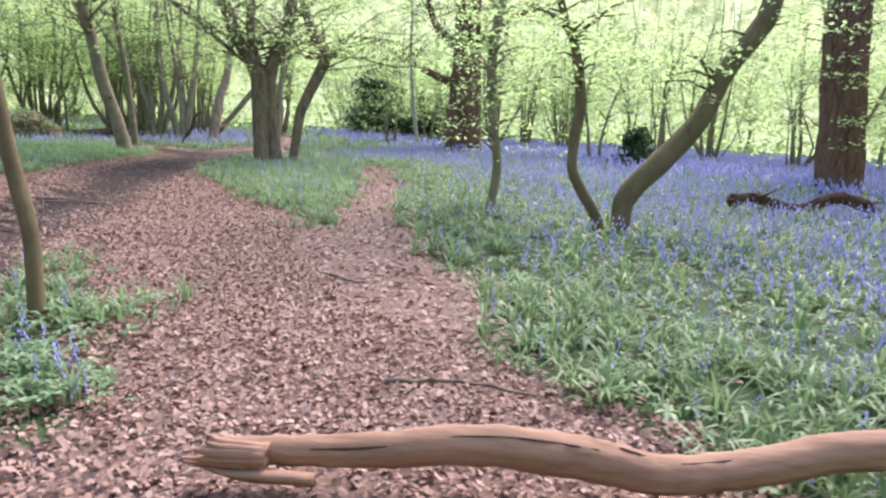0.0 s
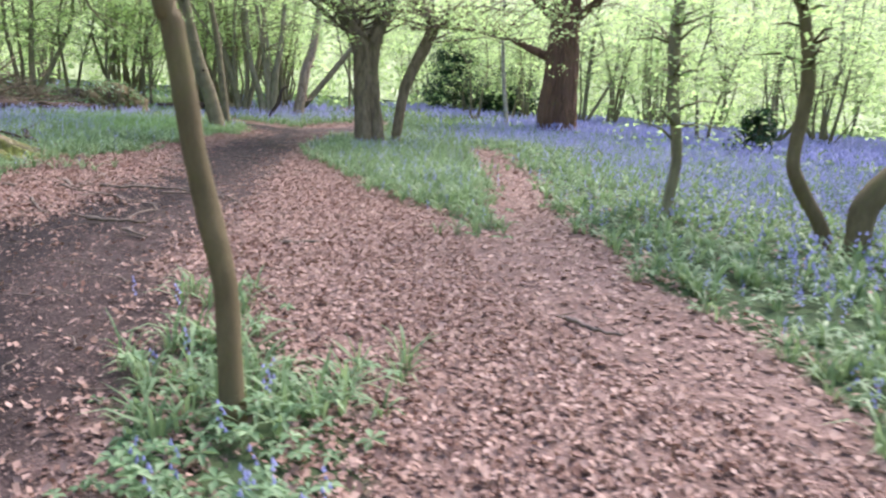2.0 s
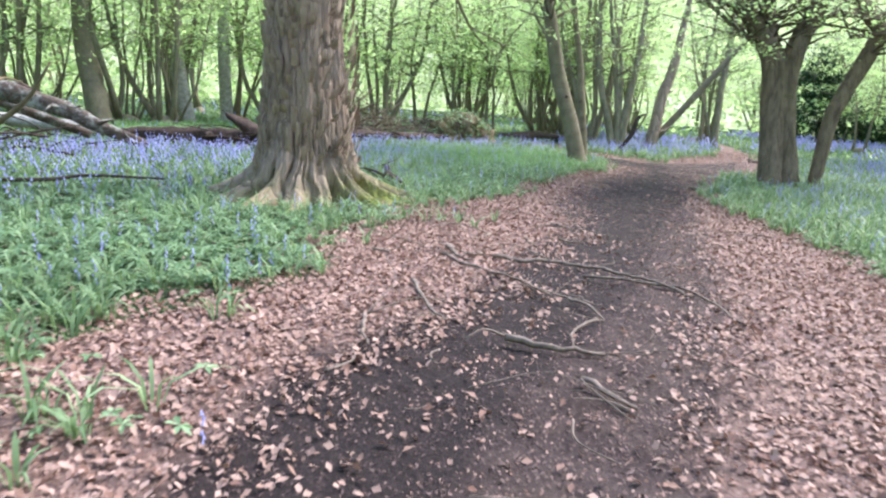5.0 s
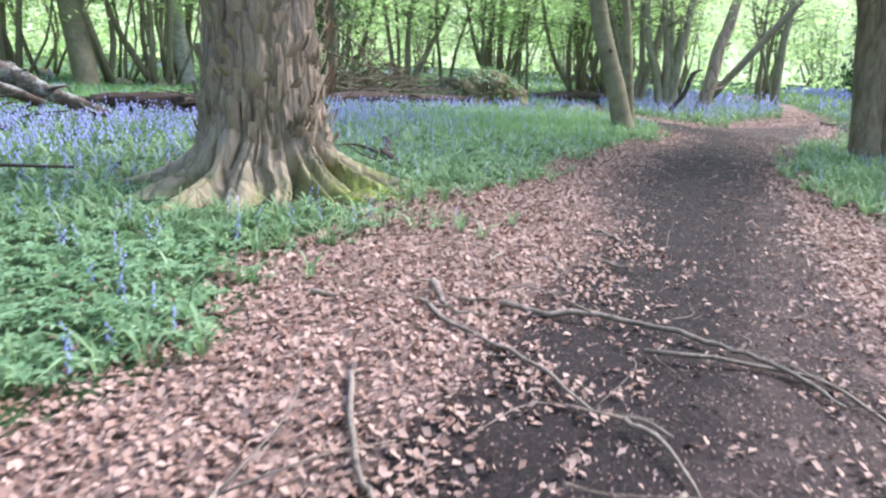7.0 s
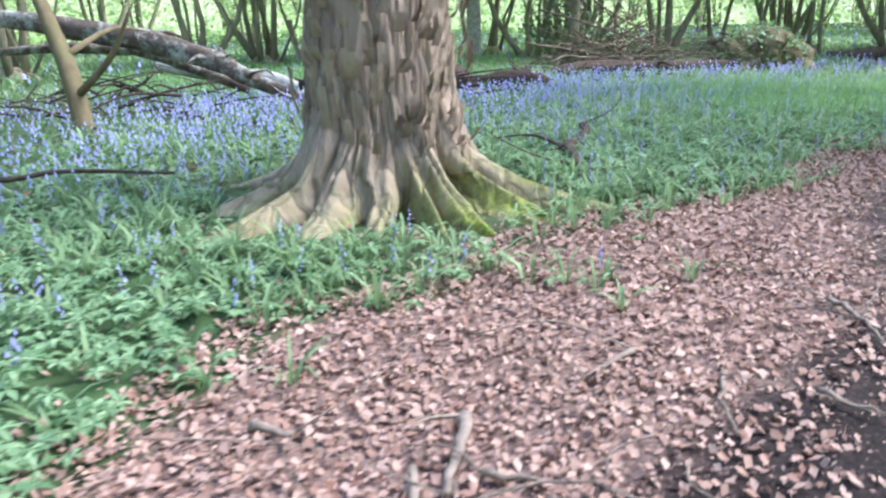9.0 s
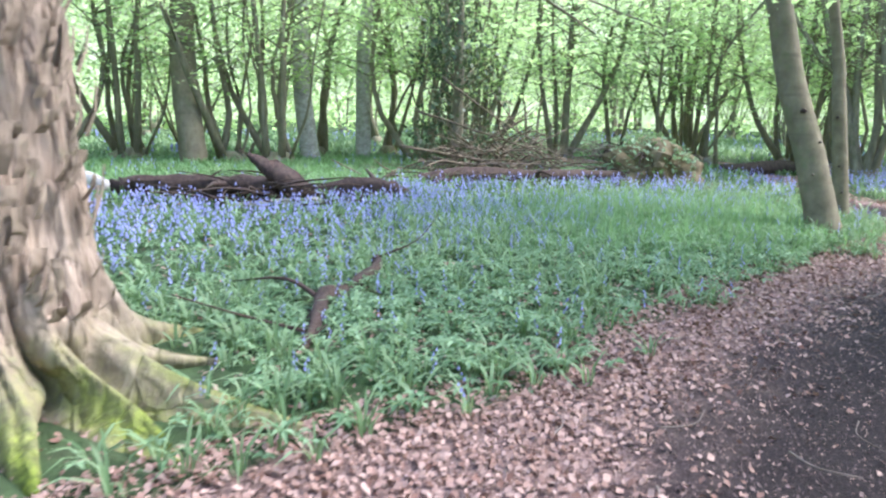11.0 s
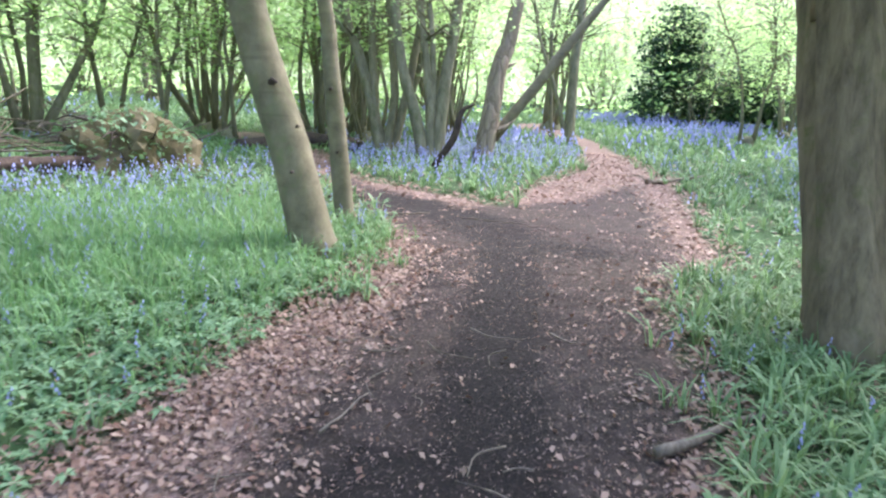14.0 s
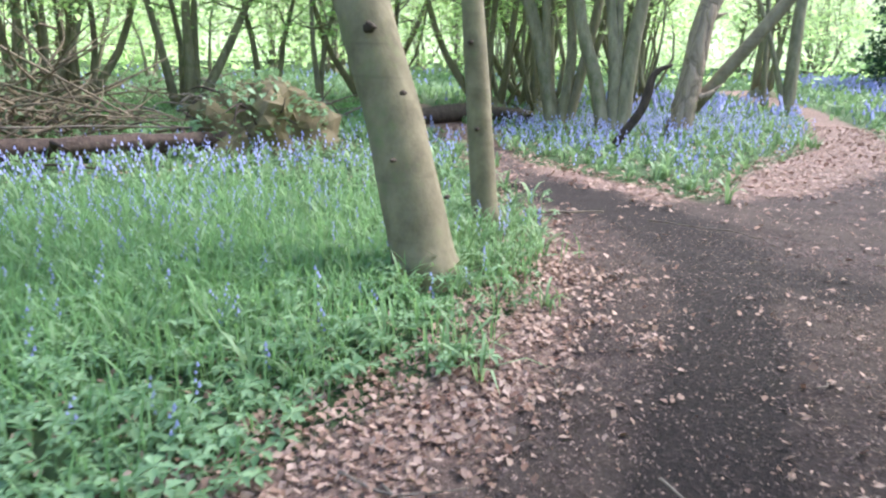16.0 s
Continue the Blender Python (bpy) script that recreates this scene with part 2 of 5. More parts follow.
def smooth_line(pts, per=5):
    p = np.asarray(pts, dtype=float)
    p = np.vstack((2 * p[0] - p[1], p, 2 * p[-1] - p[-2]))
    out = []
    for i in range(1, len(p) - 2):
        for k in range(per):
            t = k / per
            out.append(0.5 * (2 * p[i] + (p[i + 1] - p[i - 1]) * t + (2 * p[i - 1] - 5 * p[i] + 4 * p[i + 1] - p[i + 2]) * t * t
                              + (3 * p[i] - p[i - 1] - 3 * p[i + 1] + p[i + 2]) * t ** 3))
    out.append(p[-2])
    return np.array(out)


def tube(pts, sides=8, rng=None, rough=0.08, per=4, wobble=0.0, shape=None):
    """Vertices and faces of a bark-covered limb along (x, y, z, r) points."""
    line = smooth_line(pts, per) if len(pts) > 2 or per > 1 else np.asarray(pts, dtype=float)
    if rng is not None and wobble:
        line[1:-1, :3] += rng.normal(0, wobble, (len(line) - 2, 3))
    c, r = line[:, :3], np.maximum(line[:, 3], 0.002)
    d = np.gradient(c, axis=0)
    d /= np.linalg.norm(d, axis=1)[:, None] + 1e-9
    ref = np.array([1.0, 0, 0]) if abs(d[0, 0]) < 0.8 else np.array([0, 1.0, 0])
    u = np.cross(d, ref)
    u /= np.linalg.norm(u, axis=1)[:, None] + 1e-9
    v = np.cross(d, u)
    a = np.linspace(0, 2 * np.pi, sides, endpoint=False)
    rr = r[:, None] * np.ones((1, sides))
    if rng is not None and rough:
        ridge = rng.normal(0, rough, sides)
        rr = rr * (1 + ridge[None, :] + rng.normal(0, rough * 0.5, rr.shape))
    if shape is not None:
        rr = shape(rr, c, a)
    ring = c[:, None, :] + rr[..., None] * (np.cos(a)[None, :, None] * u[:, None, :] + np.sin(a)[None, :, None] * v[:, None, :])
    n = len(c)
    verts = np.vstack((ring.reshape(-1, 3), c[0], c[-1]))
    i = (np.arange(n - 1)[:, None] * sides + np.arange(sides)[None, :]).ravel()
    j = (np.arange(n - 1)[:, None] * sides + (np.arange(sides)[None, :] + 1) % sides).ravel()
    quads = np.stack((i, j, j + sides, i + sides), 1)
    k = np.arange(sides)
    cap0 = np.stack((np.full(sides, n * sides), (k + 1) % sides, k), 1)
    cap1 = np.stack((np.full(sides, n * sides + 1), (n - 1) * sides + k, (n - 1) * sides + (k + 1) % sides), 1)
    return verts, quads, np.vstack((cap0, cap1))


def limb_mesh(name, tubes, mat, smooth=True):
    vs, loops, sizes, off = [], [], [], 0
    for v, q, t in tubes:
        vs.append(v)
        loops += [(q + off).ravel(), (t + off).ravel()]
        sizes += [np.full(len(q), 4), np.full(len(t), 3)]
        off += len(v)
    return raw_mesh(name, np.vstack(vs), np.concatenate(loops), np.concatenate(sizes), mat, smooth)


def leaves_mesh(name, centres, size, rng, mat, tilt=0.5, slim=0.55):
    """Pointed leaves, each a folded rhomb of its own."""
    n = len(centres)
    az = rng.uniform(0, 2 * np.pi, n)
    tl = rng.normal(0, tilt, n)
    s = size * rng.uniform(0.45, 1.45, n)
    d = np.stack((np.cos(az) * np.cos(tl), np.sin(az) * np.cos(tl), np.sin(tl)), 1)
    w = np.stack((-np.sin(az), np.cos(az), rng.normal(0, tilt, n)), 1)
    c = np.asarray(centres)
    a = c - d * (s * 0.5)[:, None]
    b = c + d * (s * 0.5)[:, None]
    l = c + w * (s * slim * 0.5)[:, None] + [0, 0, 1] * (s * 0.1)[:, None]
    r = c - w * (s * slim * 0.5)[:, None] + [0, 0, 1] * (s * 0.1)[:, None]
    verts = np.stack((a, r, b, l), 1).reshape(-1, 3)
    i = np.arange(n) * 4
    loops = np.stack((i, i + 1, i + 2, i, i + 2, i + 3), 1)
    return raw_mesh(name, verts, loops, np.full(2 * n, 3), mat)


def sd(P, poly):
    """Signed distance to a closed outline, positive inside."""
    P = np.asarray(P, dtype=float)
    best = np.full(len(P), 1e9)
    inside = np.zeros(len(P), dtype=bool)
    for (x0, y0), (x1, y1) in zip(poly, poly[1:] + poly[:1]):
        ex, ey = x1 - x0, y1 - y0
        t = np.clip(((P[:, 0] - x0) * ex + (P[:, 1] - y0) * ey) / (ex * ex + ey * ey + 1e-12), 0, 1)
        best = np.minimum(best, np.hypot(P[:, 0] - x0 - t * ex, P[:, 1] - y0 - t * ey))
        if y0 != y1:
            inside ^= ((y0 > P[:, 1]) != (y1 > P[:, 1])) & (P[:, 0] < ex * (P[:, 1] - y0) / ey + x0)
    return np.where(inside, best, -best)


def line_distance(P, line):
    best = np.full(len(P), 1e9)
    for (x0, y0), (x1, y1) in zip(line, line[1:]):
        ex, ey = x1 - x0, y1 - y0
        t = np.clip(((P[:, 0] - x0) * ex + (P[:, 1] - y0) * ey) / (ex * ex + ey * ey), 0, 1)
        best = np.minimum(best, np.hypot(P[:, 0] - x0 - t * ex, P[:, 1] - y0 - t * ey))
    return best


def wave(P, scale, seed):
    """A cheap smooth noise of about -1 to 1 over the plan."""
    r = np.random.default_rng(seed)
    out = np.zeros(len(P))
    for _ in range(7):
        a, k = r.uniform(0, 2 * np.pi), r.uniform(0.6, 1.8) / scale
        out += np.sin((P[:, 0] * np.cos(a) + P[:, 1] * np.sin(a)) * k * 2 * np.pi + r.uniform(0, 6.28))
    return out / 3.5


# ---- the plan ----
WEST = [(-6.0, -4), (-5.2, 1.5), (-5.25, 3.9), (-6.24, 4.6), (-6.9, 5.2), (-7.0, 6.7), (-7.3, 7.6), (-8.45, 8.75), (-8.35, 9.4), (-8.9, 10.2),
        (-9.05, 11.2), (-9.2, 12.8), (-9.75, 13.9), (-10.15, 15.2), (-10.7, 17.2), (-10.8, 18.7), (-11.25, 20.1), (-12.3, 21.6), (-14.0, 23.2),
        (-16.3, 25.4), (-24, 30), (-23, 31.5)]
FORK = [(-17.5, 27.3), (-14.6, 24.4), (-12.4, 23.8), (-11.4, 23.4), (-11.9, 25.9), (-12.0, 29.3), (-12.9, 32.4), (-14.5, 37.0), (-21, 46), (-19, 47)]
EAST = [(-14.0, 37.4), (-10.7, 29.6), (-9.8, 27.3), (-8.9, 23.6), (-8.3, 21.6), (-8.5, 20.9), (-8.7, 20.4), (-8.6, 19.5), (-8.15, 18.3), (-7.95, 17.4),
        (-7.4, 15.9), (-6.3, 14.1), (-5.6, 13.4), (-4.4, 11.7), (-3.0, 10.3), (-1.44, 9.1), (-1.95, 10.9), (-2.75, 14.3), (-3.65, 17.0), (-4.8, 21),
        (-4.1, 21), (-2.8, 16.8), (-2.25, 15.5), (-1.05, 10.7), (-0.25, 9.1), (0.0, 7.9), (0.85, 6.6), (1.25, 5.3), (1.36, 4.4), (1.95, 3.7),
        (2.45, 3.3), (2.7, 2.7), (3.0, 0), (3.2, -4)]
PATH_OUTLINE = WEST + FORK + EAST
TUFTS = [(-2.55, 5.4, 0.4), (-1.35, 3.0, 0.35), (-5.75, 4.9, 0.35), (-1.6, 8.7, 0.3), (-7.6, 6.9, 0.3), (-8.2, 10.2, 0.35), (-9.6, 13.2, 0.4)]
TUFT = [(-1.2, 4.6), (-0.9, 3.8), (-0.38, 3.1), (-0.25, 2.4), (-0.55, 2.1), (-1.3, 2.8), (-2.2, 3.8), (-2.55, 4.6), (-2.1, 5.1)]
SOIL = [(-4.9, -3), (-4.75, 3.1), (-4.9, 4.2), (-5.1, 5.2), (-5.4, 6.4), (-5.9, 8.2), (-6.9, 10.9), (-8.7, 13), (-9.75, 16.2), (-10.55, 19.1), (-11.5, 20.9),
        (-13.2, 22.4), (-15, 24.3), (-16.5, 25.7), (-16.7, 26.3), (-14, 23.9), (-11.9, 23.2), (-10.9, 24.9), (-10.6, 27.5), (-9.5, 24.5), (-8.75, 21.8), (-8.6, 19.8), (-8.1, 18), (-7.75, 16.8),
        (-6.5, 13.7), (-4.9, 9.8), (-4.3, 8.4), (-3.7, 6.3), (-2.75, 5.2), (-2.25, 4.3), (-1.95, 3), (-1.5, -3)]
STROLL = [(2, -0.2), (-0.5, 1.5), (-2.3, 2.9), (-4, 5.2), (-5.2, 7.9), (-5.7, 9.4), (-7, 11.6), (-7.8, 14.4), (-8.7, 16.1), (-9.8, 17.6)]


RUT = [(-1.9, 1.2), (-3.2, 3.5), (-4.5, 4.6), (-5.3, 6.2), (-5.7, 8.2), (-6.2, 9.6), (-6.9, 11.8), (-7.9, 14.0), (-8.45, 16.0), (-9.0, 17.2),
       (-9.55, 18.7), (-10.0, 20.0), (-10.8, 21.7), (-11.8, 22.55), (-13.2, 22.9)]


def rut(P):
    """1 in the churned black line of the path."""
    wide = np.where(P[:, 1] < 16.6, 0.55 + 0.25 * np.exp(-((P[:, 1] - 15.5) / 1.5) ** 2), np.where(P[:, 1] > 21.2, 0.5, 0.3))
    return np.exp(-(line_distance(P, RUT) / wide) ** 2) + 0.6 * np.exp(-((P[:, 0] + 9.7) ** 2 + (P[:, 1] - 21.4) ** 2) / 0.25)


def soil_edge(P):
    return np.maximum(sd(P, SOIL), 0.4 - line_distance(P, RUT))


def openness(P):
    """Positive on the trodden litter, negative in the green."""
    return np.minimum(sd(P, PATH_OUTLINE), -sd(P, TUFT))


def ground_height(P):
    o = openness(P)
    return 0.012 * wave(P, 3.0, 5) + 0.03 * np.clip(-o, 0, 1) - 0.02 - 0.03 * rut(P) + 0.006 * wave(P, 0.45, 6)


def build_ground():
    def axis(lo, hi, step):
        core = np.arange(lo, hi, step)
        grow = np.geomspace(step * 2, 1500, 26)
        return np.concatenate((lo - grow[::-1], core, hi + grow))
    xs, ys = axis(-26, 12, 0.14), axis(-4, 42, 0.14)
    X, Y = np.meshgrid(xs, ys)
    P = np.stack((X.ravel(), Y.ravel()), 1)
    o = openness(P)
    s = soil_edge(P)
    Z = ground_height(P)
    nx, ny = len(xs), len(ys)
    i = (np.arange(ny - 1)[:, None] * nx + np.arange(nx - 1)[None, :]).ravel()
    quads = np.stack((i, i + 1, i + nx + 1, i + nx), 1)
    me = raw_mesh("ground", np.column_stack((P, Z)), quads, np.full(len(quads), 4), "ground", True,
                  {"litter": np.clip(0.5 + o / 0.5, 0, 1), "soil": np.clip(0.42 + s / 1.3, 0, 1), "rut": rut(P)})
    tagged(new("ground", me), label="dark woodland floor with pink-brown leaf litter and trodden black soil", category="ground", kind="structure")


build_ground()


# self-lit ring added round the wood; its painted colours carry the far daylight
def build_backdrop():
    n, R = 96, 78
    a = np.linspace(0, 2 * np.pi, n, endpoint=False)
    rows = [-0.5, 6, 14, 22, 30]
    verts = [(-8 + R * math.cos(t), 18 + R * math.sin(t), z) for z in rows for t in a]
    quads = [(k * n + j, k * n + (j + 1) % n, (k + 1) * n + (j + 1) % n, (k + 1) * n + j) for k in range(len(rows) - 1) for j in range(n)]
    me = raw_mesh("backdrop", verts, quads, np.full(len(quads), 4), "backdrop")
    tagged(new("backdrop", me), label="glowing backdrop ring painted as pale green far woodland with bright gaps of sky", category="backdrop", kind="structure")


build_backdrop()


# ---- trees ----
def grow_up(stem, height, rng, bend=0.15):
    """Carries a measured stem on upwards to its full height."""
    pts = [tuple(p) for p in stem]
    d = np.array(pts[-1][:3]) - np.array(pts[-2][:3])
    d /= np.linalg.norm(d)
    p, r = np.array(pts[-1][:3]), pts[-1][3]
    left = max(height - p[2], 0.5)
    steps = max(2, int(left / 1.6))
    for k in range(steps):
        d = d * 0.8 + np.array([0, 0, 0.35]) + rng.normal(0, bend * 0.5, 3)
        d /= np.linalg.norm(d)
        p = p + d * left / steps
        pts.append((*p, max(r * (1 - 0.85 * (k + 1) / steps), 0.012)))
    return pts


def spray_points(rng, centre, radius, count):
    a, rr = rng.uniform(0, 2 * np.pi, count), radius * np.sqrt(rng.uniform(0, 1, count))
    return np.stack((centre[0] + rr * np.cos(a), centre[1] + rr * np.sin(a), centre[2] - rr * 0.18 + rng.normal(0, 0.05 + radius * 0.07, count)), 1)


def crown_parts(tree, stems, rng, low, sprays, leaf, per_spray=32, reach=1.4, mat="leaf", twig="bark_hazel", radius=(0.45, 1.0), high=99):
    """Side branches off the stems, each with flat sprays of leaves."""
    twigs, pts = [], []
    lines = [smooth_line(s, 4) for s in stems]
    for _ in range(sprays):
        line = lines[rng.integers(len(lines))]
        ok = np.nonzero((line[:, 2] > low) & (line[:, 2] < high))[0]
        if not len(ok):
            continue
        q = line[ok[rng.integers(len(ok))]]
        a, out = rng.uniform(0, 2 * np.pi), reach * rng.uniform(0.3, 1.2)
        c = q[:3] + [out * math.cos(a), out * math.sin(a), rng.uniform(-0.1, 0.6) * out]
        m = (q[:3] + c) / 2 + [0, 0, 0.12 * out]
        r = min(q[3] * 0.45, 0.03)
        twigs.append(tube([(*q[:3], r), (*m, r * 0.6), (*c, 0.004)], 3, None, per=1))
        pts.append(spray_points(rng, c, rng.uniform(*radius), per_spray))
    if twigs:
        part("twigwork", limb_mesh("twigwork", twigs, twig), tree, kind="stuff")
        part("crown", leaves_mesh("crown", np.vstack(pts), leaf, rng, mat, 0.35), tree, kind="stuff")


def tree(name, label, base, stems, bark_name, height, seed, low=3.0, sprays=60, leaf=0.09, sides=12, rough=0.06, category="tree", group="",
         reach=1.6, per_spray=32, grow=True, extra=()):
    """stems: lists of (x, y, z, r) in the world; they start in the ground."""
    rng = np.random.default_rng(seed)
    ob = thing(name, (base[0], base[1], 0), label, category, group)
    off = np.array([base[0], base[1], 0, 0])
    full = []
    for k, s in enumerate(stems):
        s = [tuple(np.array(p) - off) for p in s]
        if k not in extra and s[0][2] < 0.4:
            x, y, z, r = s[0]
            s = [(x, y, -0.12, r * 1.18), (x, y, 0.06, r * 1.07)] + [(x + (s[1][0] - x) * 0.2, y + (s[1][1] - y) * 0.2, z + (s[1][2] - z) * 0.2, r)] + s[1:]
        if grow and k not in extra:
            s = grow_up(s, height, rng)
        full.append(s)
        part("trunk" if k == 0 else ("limb" if k in extra else "stem"), limb_mesh("stem", [tube(s, sides, rng, rough)], bark_name), ob)
    crown_parts(ob, full, rng, low, sprays, leaf, per_spray, reach, twig=bark_name)
    return ob


def coppice(seed, count, height, spread, radius=0.05, low=2.2, sprays=70, mat="bark_hazel"):
    """One many-stemmed coppice stool about its own base."""
    rng = np.random.default_rng(seed)
    ob = thing("coppice_tree", (0, 0, 0), "many-stemmed coppiced tree with thin grey-green stems and fresh leaves", "tree", "coppiced trees of the wood")
    stems = []
    stool = tube([(0, 0, -0.15, spread * 0.42), (0, 0, 0.12, spread * 0.36), (0.02, 0, 0.34, spread * 0.2)], 9, rng, 0.16, 2)
    part("stool", limb_mesh("stool", [stool], mat), ob)
    for k in range(count):
        a = 2 * math.pi * (k + rng.uniform(-0.35, 0.35)) / count
        r0 = spread * rng.uniform(0.12, 0.33)
        lean = rng.uniform(0.05, 0.62)
        bow, turn = rng.normal(0, 0.38), rng.uniform(0, 6.28)
        h = height * rng.uniform(0.75, 1.1)
        r = radius * 1.3 * rng.uniform(0.5, 1.5)
        pts = [(r0 * math.cos(a), r0 * math.sin(a), 0.05, r * 1.2)]
        for j in range(1, 6):
            t = j / 5
            d = r0 + lean * 2.4 * (1 - math.exp(-t * 3.2)) + lean * t + rng.normal(0, 0.08) + bow * math.cos(t * 6 + turn) - bow * math.cos(turn)
            pts.append((d * math.cos(a + rng.normal(0, 0.05)), d * math.sin(a) + rng.normal(0, 0.12) + bow * math.sin(t * 7 + turn), h * t, max(r * (1 - 0.8 * t), 0.01)))
        stems.append(pts)
        part("stem", limb_mesh("stem", [tube(pts, 6, rng, 0.08, 2, 0.02)], mat), ob)
    crown_parts(ob, stems, rng, low, int(sprays * 1.05), 0.14, 30, 1.9, twig=mat, radius=(0.6, 1.4), high=6.6)
    return ob


def thin_axis(z):
    return (-1.551 - 0.154 * z - 0.021 * z * z, 3.848 + 0.121 * z - 0.043 * z * z, z)


tree("young_tree", "slender young tree with smooth olive-brown trunk beside the path", (-1.55, 3.85),
     [[(thin_axis(z)[0] + 0.96 * b, thin_axis(z)[1] + 0.27 * b, z, r) for z, b, r in
       ((0.03, 0, 0.058), (0.3, 0.006, 0.054), (0.6, 0.016, 0.052), (0.88, -0.012, 0.055), (1.15, -0.036, 0.05), (1.4, -0.036, 0.052), (1.7, -0.03, 0.048), (2.0, -0.02, 0.047))]],
     "bark_olive", 6.5, 11, low=3.2, sprays=30, sides=16, rough=0.03)
tree("hornbeam_tree", "old hornbeam with three ridged mossy trunks at the path edge", (-7.28, 19.3),
     [[(-7.31, 19.17, 0.16, 0.22), (-7.5, 19.43, 1.3, 0.225), (-7.66, 19.65, 2.46, 0.249), (-8.06, 19.55, 3.12, 0.175), (-8.40, 19.5, 3.76, 0.162)],
      [(-7.04, 19.48, 0.16, 0.235), (-7.28, 19.65, 1.2, 0.22), (-7.41, 19.77, 2.31, 0.225), (-7.28, 20.08, 3.17, 0.189), (-7.13, 20.35, 3.84, 0.18)],
      [(-6.63, 19.8, 0.16, 0.121), (-6.58, 20.07, 1.35, 0.135), (-6.49, 20.25, 1.82, 0.148), (-6.15, 20.77, 2.97, 0.155), (-6.12, 20.87, 3.28, 0.15), (-6.53, 20.76, 3.88, 0.135)],
      [(-7.64, 19.6, 2.2, 0.19), (-7.85, 19.7, 3.13, 0.148), (-7.98, 19.78, 3.79, 0.135), (-8.08, 20.0, 6.0, 0.08), (-8.18, 20.2, 9.0, 0.03)],
      [(-7.73, 19.65, 2.6, 0.05), (-8.58, 19.2, 3.3, 0.04), (-9.38, 18.9, 4.0, 0.03), (-10.08, 18.7, 4.5, 0.012)],
      [(-6.48, 20.2, 3.05, 0.04), (-5.38, 21.0, 3.2, 0.035), (-4.18, 21.4, 3.0, 0.025), (-3.28, 21.6, 3.1, 0.01)]],
     "bark_hornbeam", 10, 13, low=2.7, sprays=280, sides=22, rough=0.09, extra=(3, 4, 5), reach=3.2, per_spray=60)
beech = tree("beech_tree", "leaning smooth grey-olive beech trunk at the fork of the path", (-11.83, 19.49),
     [[(-11.83, 19.49, 0.03, 0.21), (-12.18, 19.55, 0.98, 0.193), (-12.44, 19.56, 1.6, 0.185), (-12.69, 19.58, 2.23, 0.18)]],
     "bark_beech", 12, 14, low=3.0, sprays=130, sides=24, rough=0.025, reach=3.0, per_spray=40)
slim_beech = tree("beech_tree", "slim pale beech trunk growing close behind a thicker one", (-12.57, 21.07),
     [[(-12.57, 21.07, 0.03, 0.116), (-12.82, 21.23, 1.12, 0.11), (-13.04, 21.37, 2.06, 0.097), (-13.11, 21.42, 2.38, 0.09)]],
     "bark_beech", 10, 15, low=3.5, sprays=60, sides=16, rough=0.03)
tree("twin_tree", "low tree with one thick arching stem and one thin crooked stem", (2.25, 10.25),
     [[(2.36, 10.17, 0.1, 0.134), (2.43, 10.28, 0.61, 0.15), (2.92, 10.48, 1.18, 0.157), (3.33, 10.66, 1.71, 0.142), (3.65, 10.85, 2.43, 0.134), (4.03, 11.02, 2.99, 0.142),
       (4.18, 11.13, 3.39, 0.142)],
      [(2.08, 10.38, 0.18, 0.08), (1.71, 10.4, 0.75, 0.08), (1.62, 10.44, 1.06, 0.072), (1.67, 10.59, 1.86, 0.08), (1.52, 10.7, 2.65, 0.064), (1.32, 10.75, 3.11, 0.056)]],
     "bark_olive", 7, 16, low=1.9, sprays=80, sides=16, rough=0.05, reach=0.9, per_spray=46)
tree("thin_tree", "thin crooked tree with low leafy twigs among bluebells", (0.33, 11.66),
     [[(0.33, 11.66, 0.15, 0.074), (0.38, 11.79, 0.84, 0.074), (0.23, 11.91, 1.66, 0.083), (0.15, 12.05, 2.57, 0.083), (0.23, 12.23, 3.49, 0.074)]],
     "bark_hazel", 8, 17, low=1.0, sprays=46, sides=12, rough=0.06, reach=0.8, per_spray=46)
tree("oak_tree", "tall reddish-brown oak standing among dense bluebells", (-4.35, 34.6),
     [[(-4.35, 34.6, 0.2, 0.86), (-4.4, 34.7, 4.2, 0.67), (-4.45, 34.7, 7.0, 0.6)],
      [(-4.7, 34.5, 3.2, 0.2), (-5.8, 34.2, 3.6, 0.15), (-7.0, 34.0, 4.1, 0.10), (-8.2, 33.8, 4.2, 0.04)],
      [(-4.7, 34.5, 4.9, 0.2), (-5.8, 34.1, 5.8, 0.16), (-6.4, 34.0, 7.2, 0.12), (-7.8, 33.7, 8.0, 0.05)],
      [(-3.9, 34.5, 5.0, 0.2), (-2.4, 34.0, 6.2, 0.12), (-1.0, 33.6, 6.6, 0.04)]],
     "bark_oak", 15, 12, low=4, sprays=170, leaf=0.17, sides=28, reach=4, extra=(1, 2, 3))
tree("oak_tree", "thick reddish oak trunk with leafy twigs near its base", (9.02, 23.35),
     [[(9.02, 23.35, 0.15, 0.64), (8.95, 23.73, 2.38, 0.60), (8.89, 24.07, 4.36, 0.62), (8.9, 24.3, 5.68, 0.6)]],
     "bark_oak", 14, 18, low=1.0, sprays=130, leaf=0.15, sides=28, reach=2.2)
tree("tall_tree", "mid-size grey trunk with a flared base in the wood", (-25.0, 14.3),
     [[(-25.02, 14.13, 0.1, 0.34), (-25.65, 14.1, 1.97, 0.33), (-26.0, 14.15, 3.17, 0.32)]], "bark_beech", 13, 19, low=4.5, sprays=80, sides=18, reach=2.4)
